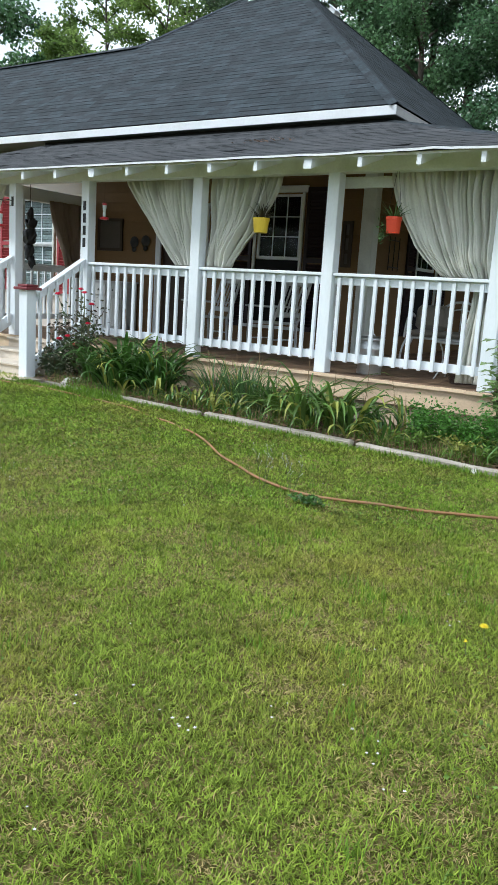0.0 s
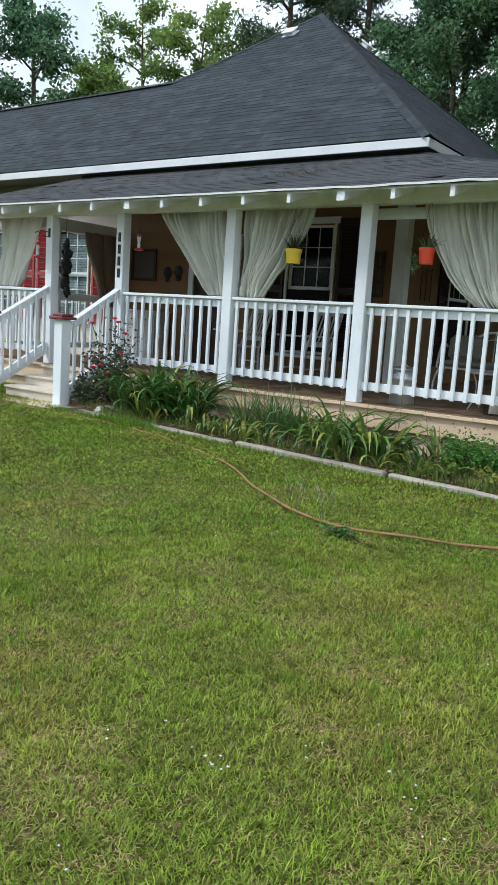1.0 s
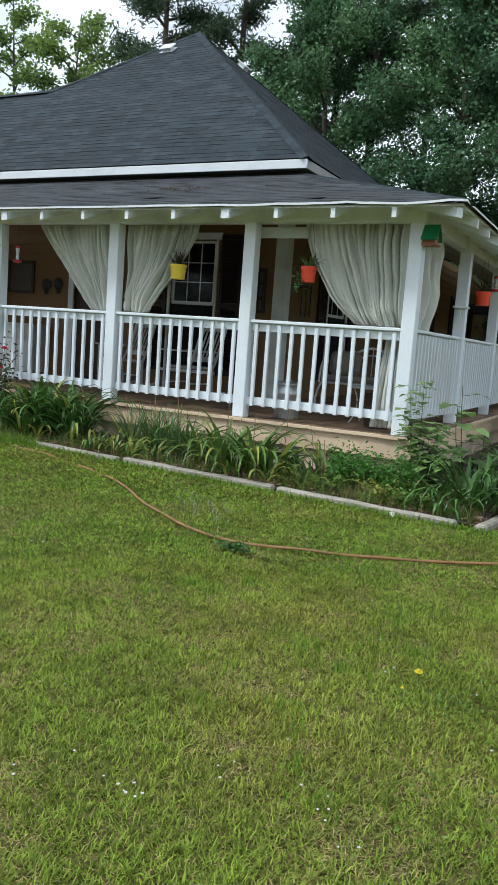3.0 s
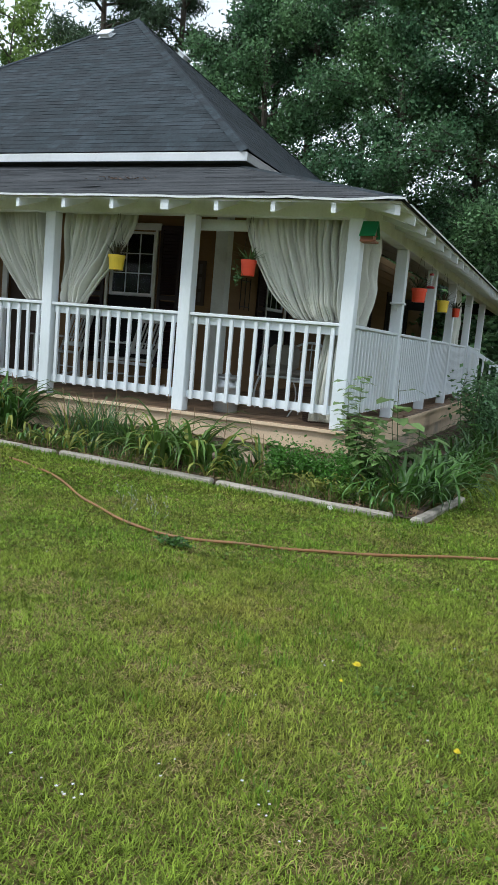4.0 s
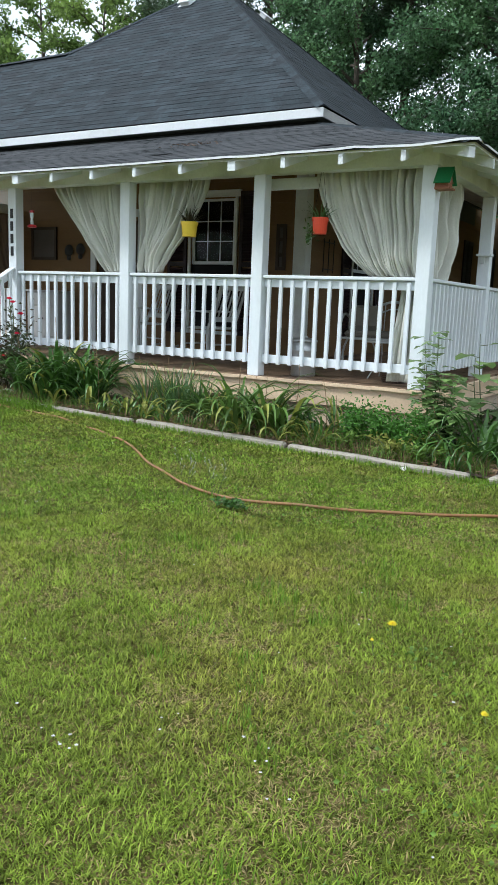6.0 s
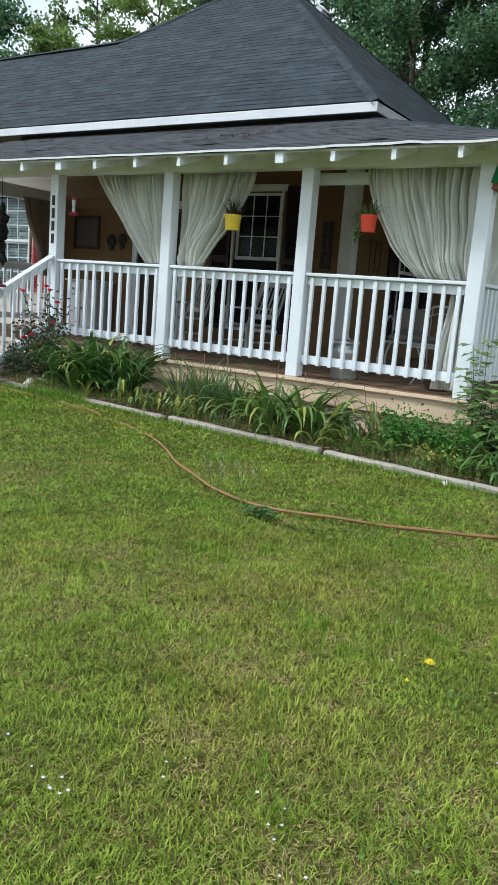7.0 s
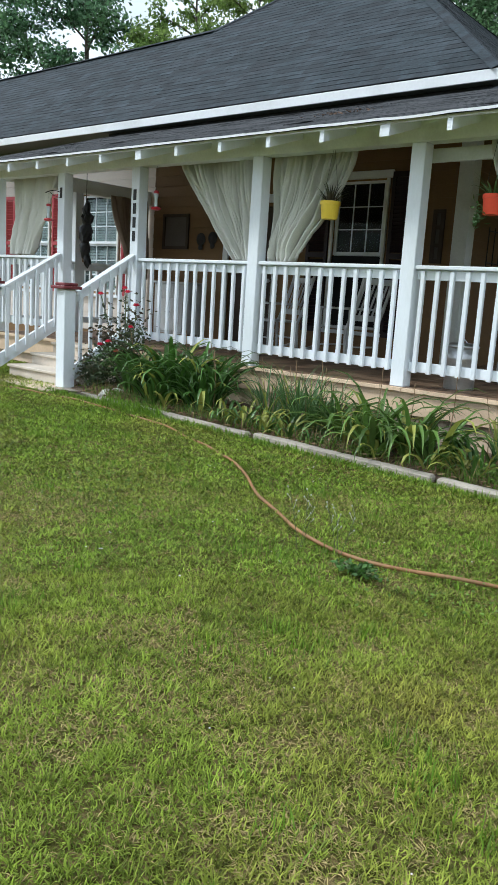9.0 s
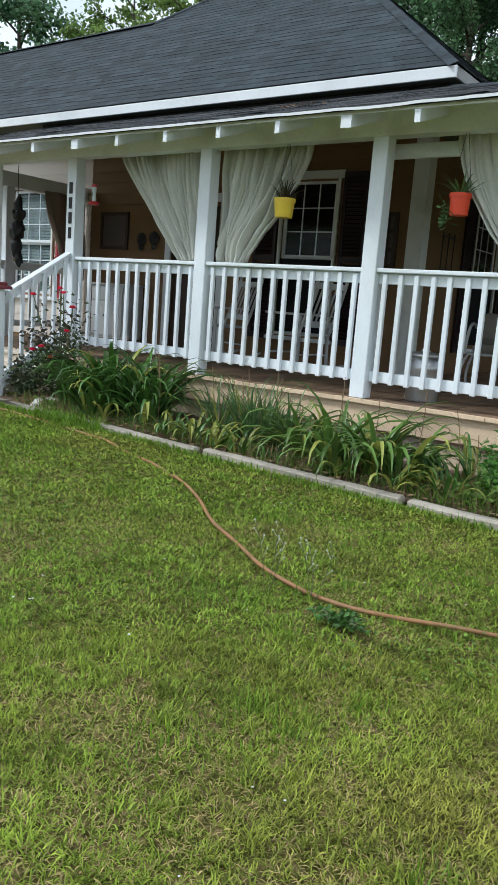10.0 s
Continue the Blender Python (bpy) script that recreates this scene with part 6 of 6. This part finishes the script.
def flower_head(name, x, y, z, r, mat, label, group, petals=14, layers=3):
    root = thing(name, label, "flower", pose(x, y, ground_z(x, y)), group)
    part("stalk", tube(bmesh.new(), [(0.01, 0, 0), (0, 0, z)], 0.002, 5), STEM, root)
    verts, faces = [], []
    for k in range(layers):
        for i in range(petals):
            a = 6.283 * (i + 0.5 * k) / petals
            d = Vector((math.cos(a), math.sin(a), 0))
            s = Vector((-d.y, d.x, 0))
            l = r * (1 - 0.25 * k)
            up = 0.15 + 0.35 * k
            b = Vector((0, 0, z + 0.003 * k))
            e = b + d * l * math.cos(up) + Vector((0, 0, l * math.sin(up)))
            j = len(verts)
            verts += [tuple(b), tuple((b + e) / 2 + s * l * 0.16), tuple(e), tuple((b + e) / 2 - s * l * 0.16)]
            faces.append((j, j + 1, j + 2, j + 3))
    mesh_object("petals", verts, faces, mat, root)
    return root


flower_head("dandelion", -0.852, 3.183, 0.08, 0.024, PETAL_YELLOW, "open yellow dandelion in the lawn", "dandelions")
flower_head("dandelion", -0.369, 2.728, 0.045, 0.016, PETAL_YELLOW, "small yellow dandelion in the lawn", "dandelions")
flower_head("dandelion", -0.875, 3.024, 0.065, 0.010, PETAL_YELLOW, "half-open dandelion bud in the lawn", "dandelions")
flower_head("dandelion", -4.2, 3.4, 0.04, 0.010, PETAL_YELLOW, "small yellow dandelion in the lawn", "dandelions")


def tiny_flowers(seed):
    rng = random.Random(seed)
    centres = lawn_points(3.2, 0.0, 5.5, seed)
    pts = []
    for cx, cy in centres:
        for _ in range(rng.choice((1, 1, 1, 2, 3, 5))):
            pts.append((cx + rng.gauss(0, 0.03), cy + rng.gauss(0, 0.03)))
    verts, faces = [], []
    for x, y in pts:
        z = ground_z(x, y) + rng.uniform(0.04, 0.06)
        r = rng.uniform(0.003, 0.006)
        for i in range(5):
            a = 6.283 * i / 5 + x * 50
            d = Vector((math.cos(a), math.sin(a), 0.2))
            s = Vector((-d.y, d.x, 0))
            b = Vector((x, y, z))
            j = len(verts)
            verts += [tuple(b), tuple(b + d * r * 0.7 + s * r * 0.4), tuple(b + d * r * 1.2), tuple(b + d * r * 0.7 - s * r * 0.4)]
            faces.append((j, j + 1, j + 2, j + 3))
    return tagged(mesh_object("lawn_flowers", verts, faces, PETAL_WHITE), "tiny pale lilac flowers scattered in the lawn", "flowers", kind="stuff")


tiny_flowers(51)
bush("lawn_weed", -2.43, 4.50, 0.15, 0.08, 0.045, 170, 0.022, LILY, "dark green leafy weed beside the hose", 8, 55, "weed")


def flowering_weed(x, y, h, stems, seed):
    """Thin branched stalks with tiny pale flower heads."""
    rng = random.Random(seed)
    root = thing("flowering_weed", "thin branched weed stalk with tiny pale flower heads", "weed", pose(x, y, ground_z(x, y)), "flowering weeds")
    for k in range(stems):
        a = 6.283 * k / stems + rng.uniform(-0.5, 0.5)
        tip = Vector((0.07 * math.cos(a), 0.07 * math.sin(a), h * rng.uniform(0.8, 1.05)))
        stalk = arc((0.01 * math.cos(a), 0.01 * math.sin(a), 0), tip, (0.01, 0, 0.01), 6)
        part("stem", tube(bmesh.new(), stalk, 0.0022, 4, 0.0014), STEM, root)
        for q in range(4):
            b = 1.6 * q + rng.uniform(-0.4, 0.4)
            foot = stalk[3 + q % 4]
            end = foot + Vector((0.025 * math.cos(b), 0.025 * math.sin(b), rng.uniform(0.02, 0.05)))
            head = bmesh.new()
            tube(head, [foot, end], 0.0012, 4)
            bmesh.ops.create_icosphere(head, subdivisions=1, radius=0.005, matrix=Matrix.Translation(end))
            part("flower_head", head, SEED_HEAD, root, "tiny pale flower head")
    return root


flowering_weed(-2.86, 4.60, 0.30, 3, 61)
flowering_weed(-2.66, 4.66, 0.28, 3, 62)


# ---- trees ----
def leaf_cloud(name, clumps, n, size, mat, parent, seed, elongate):
    """n pointed leaves in ragged clumps; clumps: pairs of centre and radius."""
    g = np.random.default_rng(seed)
    centre = np.array([tuple(c) for c, r in clumps])
    radius = np.array([r for c, r in clumps])
    pick = g.integers(0, len(clumps), n)
    off = np.clip(g.normal(0, 1, (n, 3)), -1.7, 1.7) * radius[pick][:, None] * np.array([1.0, 1.0, 0.85])
    c = centre[pick] + off
    up = g.normal(0, 1, (n, 3)) + np.array([0.0, 0.0, 0.9])
    up /= np.linalg.norm(up, axis=1)[:, None]
    d = np.cross(up, g.normal(0, 1, (n, 3)))
    d /= np.linalg.norm(d, axis=1)[:, None]
    s = np.cross(up, d)
    l = (size * elongate / 2 * g.uniform(0.6, 1.3, n))[:, None]
    w = (size / 2 * g.uniform(0.6, 1.2, n))[:, None]
    co = np.stack([c - d * l, c - d * l * 0.1 + s * w, c + d * l, c - d * l * 0.1 - s * w], 1)
    me = bpy.data.meshes.new(name)
    me.vertices.add(4 * n)
    me.vertices.foreach_set("co", co.ravel())
    me.loops.add(4 * n)
    me.loops.foreach_set("vertex_index", np.arange(4 * n))
    me.polygons.add(n)
    me.polygons.foreach_set("loop_start", 4 * np.arange(n))
    me.update(calc_edges=True)
    me.materials.append(mat)
    ob = new(name, me)
    ob.parent = parent
    return ob


def tree(name, x, y, h, crown_r, crown_from, leaf, n_leaves, mat, label, seed, trunk_r=0.2, limbs=16, spread=0.16, group="", lean=0.0, needle=False):
    """A tapered trunk, limbs with side branches, and leaves in uneven clumps round the branch ends."""
    rng = random.Random(seed)
    root = thing(name, label, "tree", pose(x, y, -0.05), group)
    bm = bmesh.new()
    top = Vector((lean * h + rng.uniform(-0.5, 0.5), rng.uniform(-0.5, 0.5), h * 0.97))
    trunk = arc((0, 0, 0), top, (rng.uniform(-0.3, 0.3), rng.uniform(-0.3, 0.3), 0), 12)
    tube(bm, trunk, trunk_r, 9, trunk_r * 0.15)
    part("trunk", bm, BARK, root)
    bm, tips = bmesh.new(), []
    for i in range(limbs):
        t = crown_from + (0.97 - crown_from) * (i + rng.random()) / limbs
        p = trunk[0].lerp(trunk[-1], t)
        p = trunk[min(11, int(t * 12))].lerp(trunk[min(12, int(t * 12) + 1)], t * 12 - int(t * 12))
        a = i * 2.399 + rng.uniform(-0.5, 0.5)
        q = (t - crown_from) / (1 - crown_from)
        reach = crown_r * (math.sin(math.pi * min(1.0, 0.22 + 0.78 * q)) ** 0.6 if not needle else (1.05 - 0.8 * q)) * rng.uniform(0.65, 1.15)
        rise = reach * (rng.uniform(0.1, 0.6) if not needle else rng.uniform(-0.1, 0.25))
        e = p + Vector((reach * math.cos(a), reach * math.sin(a), rise))
        pts = arc(p, e, (0, 0, reach * 0.08), 6)
        r = trunk_r * (1 - t) * 0.5 + 0.025
        tube(bm, pts, r, 6, 0.012)
        for j in range(2, 7):
            tips.append((pts[j], spread * crown_r * (0.8 if j < 5 else 1.0)))
        for j in (2, 3, 4, 5):
            b = Vector((math.cos(a + rng.uniform(-1.3, 1.3)), math.sin(a + rng.uniform(-1.3, 1.3)), rng.uniform(-0.25, 0.6))) * reach * rng.uniform(0.25, 0.5)
            tube(bm, arc(pts[j], pts[j] + b, (0, 0, 0.05), 3), r * 0.4, 4, 0.008)
            tips.append((pts[j] + b, spread * crown_r))
            tips.append((pts[j] + b * 0.6, spread * crown_r * 0.7))
    tagged(part("branchwork", bm, BARK, root), kind="stuff")

    tagged(leaf_cloud("crown", tips, n_leaves, leaf, mat, root, seed, 4.0 if needle else 1.6), kind="stuff")
    return root


# dense dark woods behind the right of the house: x, y, height, crown radius, where the crown begins
WOODS = [(-11.2, 27, 14.2, 3.0, 0.12), (-5.9, 26.5, 15, 2.8, 0.12), (-8.6, 29.5, 18, 3.4, 0.53), (-2.0, 25.5, 16, 3.3, 0.12), (-4.2, 29.5, 18, 3.4, 0.33), (1.8, 27, 16, 4.0, 0.12), (-14.0, 30, 13.5, 2.8, 0.2)]
for i, (x, y, h, r, low) in enumerate(WOODS):
    tree("woodland_tree", x, y, h, r, low, 0.088, (26000 if x > 1 or x < -13 else 58000) if low < 0.3 else 40000, LEAF_WOODS, "tall dark green broadleaf tree in the woods behind the house", 200 + i, 0.22, 34 if low < 0.3 else 24, 0.11, "woodland trees")
# The last tree stands out of view, added to shade the porch side.
for i, (x, y, h, r) in enumerate(((-15.0, 36, 9.0, 3.8), (-11.2, 38, 9.0, 3.8), (-6.6, 38, 8.5, 3.6), (-2.5, 37, 9.5, 3.8), (0.8, 36, 11, 4.2), (5.5, 31, 15, 4.6), (9.0, 26, 16, 4.6))):
    tree("woodland_tree", x, y, h, r, 0.12, 0.17, 16000, LEAF_WOODS, "broad dark green tree at the edge of the clearing", 215 + i, 0.24, 22, 0.14, "woodland trees")
for i, (x, y, h, r) in enumerate(((-18.4, 26.4, 19, 3.0), (-15.6, 27.5, 21, 2.8), (-10.9, 29.5, 27, 2.9), (-13.0, 31, 24, 2.8))):
    tree("pine_tree", x, y, h, r, 0.42, 0.062, 27000, NEEDLES, "tall pine with ragged dull green foliage", 240 + i, 0.24, 30, 0.085, "pine trees", needle=True)
# lighter, more open trees behind the left of the house
for i, (x, y, h, r) in enumerate(((-25.0, 26, 16.2, 2.5), (-21.6, 26, 14.6, 2.7), (-19.0, 27.5, 13.2, 2.2), (-28.0, 26, 13.2, 2.1), (-23.2, 29, 13.2, 2.4))):
    tree("pecan_tree", x, y, h, r, 0.3, 0.12, 10500, LEAF_LIGHT, "open yellow-green tree against the bright sky", 260 + i, 0.13, 30, 0.085, "pecan trees", lean=-0.05)
for i, (x, y, h, r) in enumerate(((-33.0, 26.0, 16.5, 3.4), (-37.0, 24.0, 16.0, 4.0), (-34.0, 18, 15, 4.0), (-30.4, 28.5, 13.0, 2.6))):
    tree("oak_tree", x, y, h, r, 0.2, 0.15, 18000, LEAF_WOODS, "broad dark green tree beyond the house", 280 + i, 0.3, 26, 0.11, "oak trees")


# far wooded skyline all round
def skyline(seed):
    rng = random.Random(seed)
    pts = []
    for i in range(420):
        a = 6.283 * i / 420
        d = rng.uniform(62, 85)
        h = rng.uniform(6, 12)
        for _ in range(46):
            pts.append(Vector((d * math.cos(a) + rng.gauss(0, 2.2), d * math.sin(a) + rng.gauss(0, 2.2), h * rng.random() ** 0.8)))
    it = iter(pts)
    v, f = leaf_cards(len(pts), lambda: next(it), 0.9, rng, 1.4, 0.5)
    return tagged(mesh_object("far_woods", v, f, LEAF_WOODS), "distant dark woods round the clearing", "woods", kind="stuff")


skyline(300)


def understory(seed):
    """Low leafy growth along the foot of the woods."""
    rng = random.Random(seed)
    pts = []
    for i in range(170):
        x = rng.uniform(-20, 14)
        y = 27 + rng.uniform(-2.5, 8) + 0.1 * abs(x)
        h = rng.uniform(1.5, 4.5)
        for _ in range(170):
            pts.append(Vector((x + rng.gauss(0, 0.9), y + rng.gauss(0, 0.9), h * rng.random() ** 0.8)))
    it = iter(pts)
    v, f = leaf_cards(len(pts), lambda: next(it), 0.2, rng, 1.5, 0.5)
    return tagged(mesh_object("understory", v, f, LEAF_WOODS), "dark leafy undergrowth at the foot of the woods", "undergrowth", kind="stuff")


understory(310)
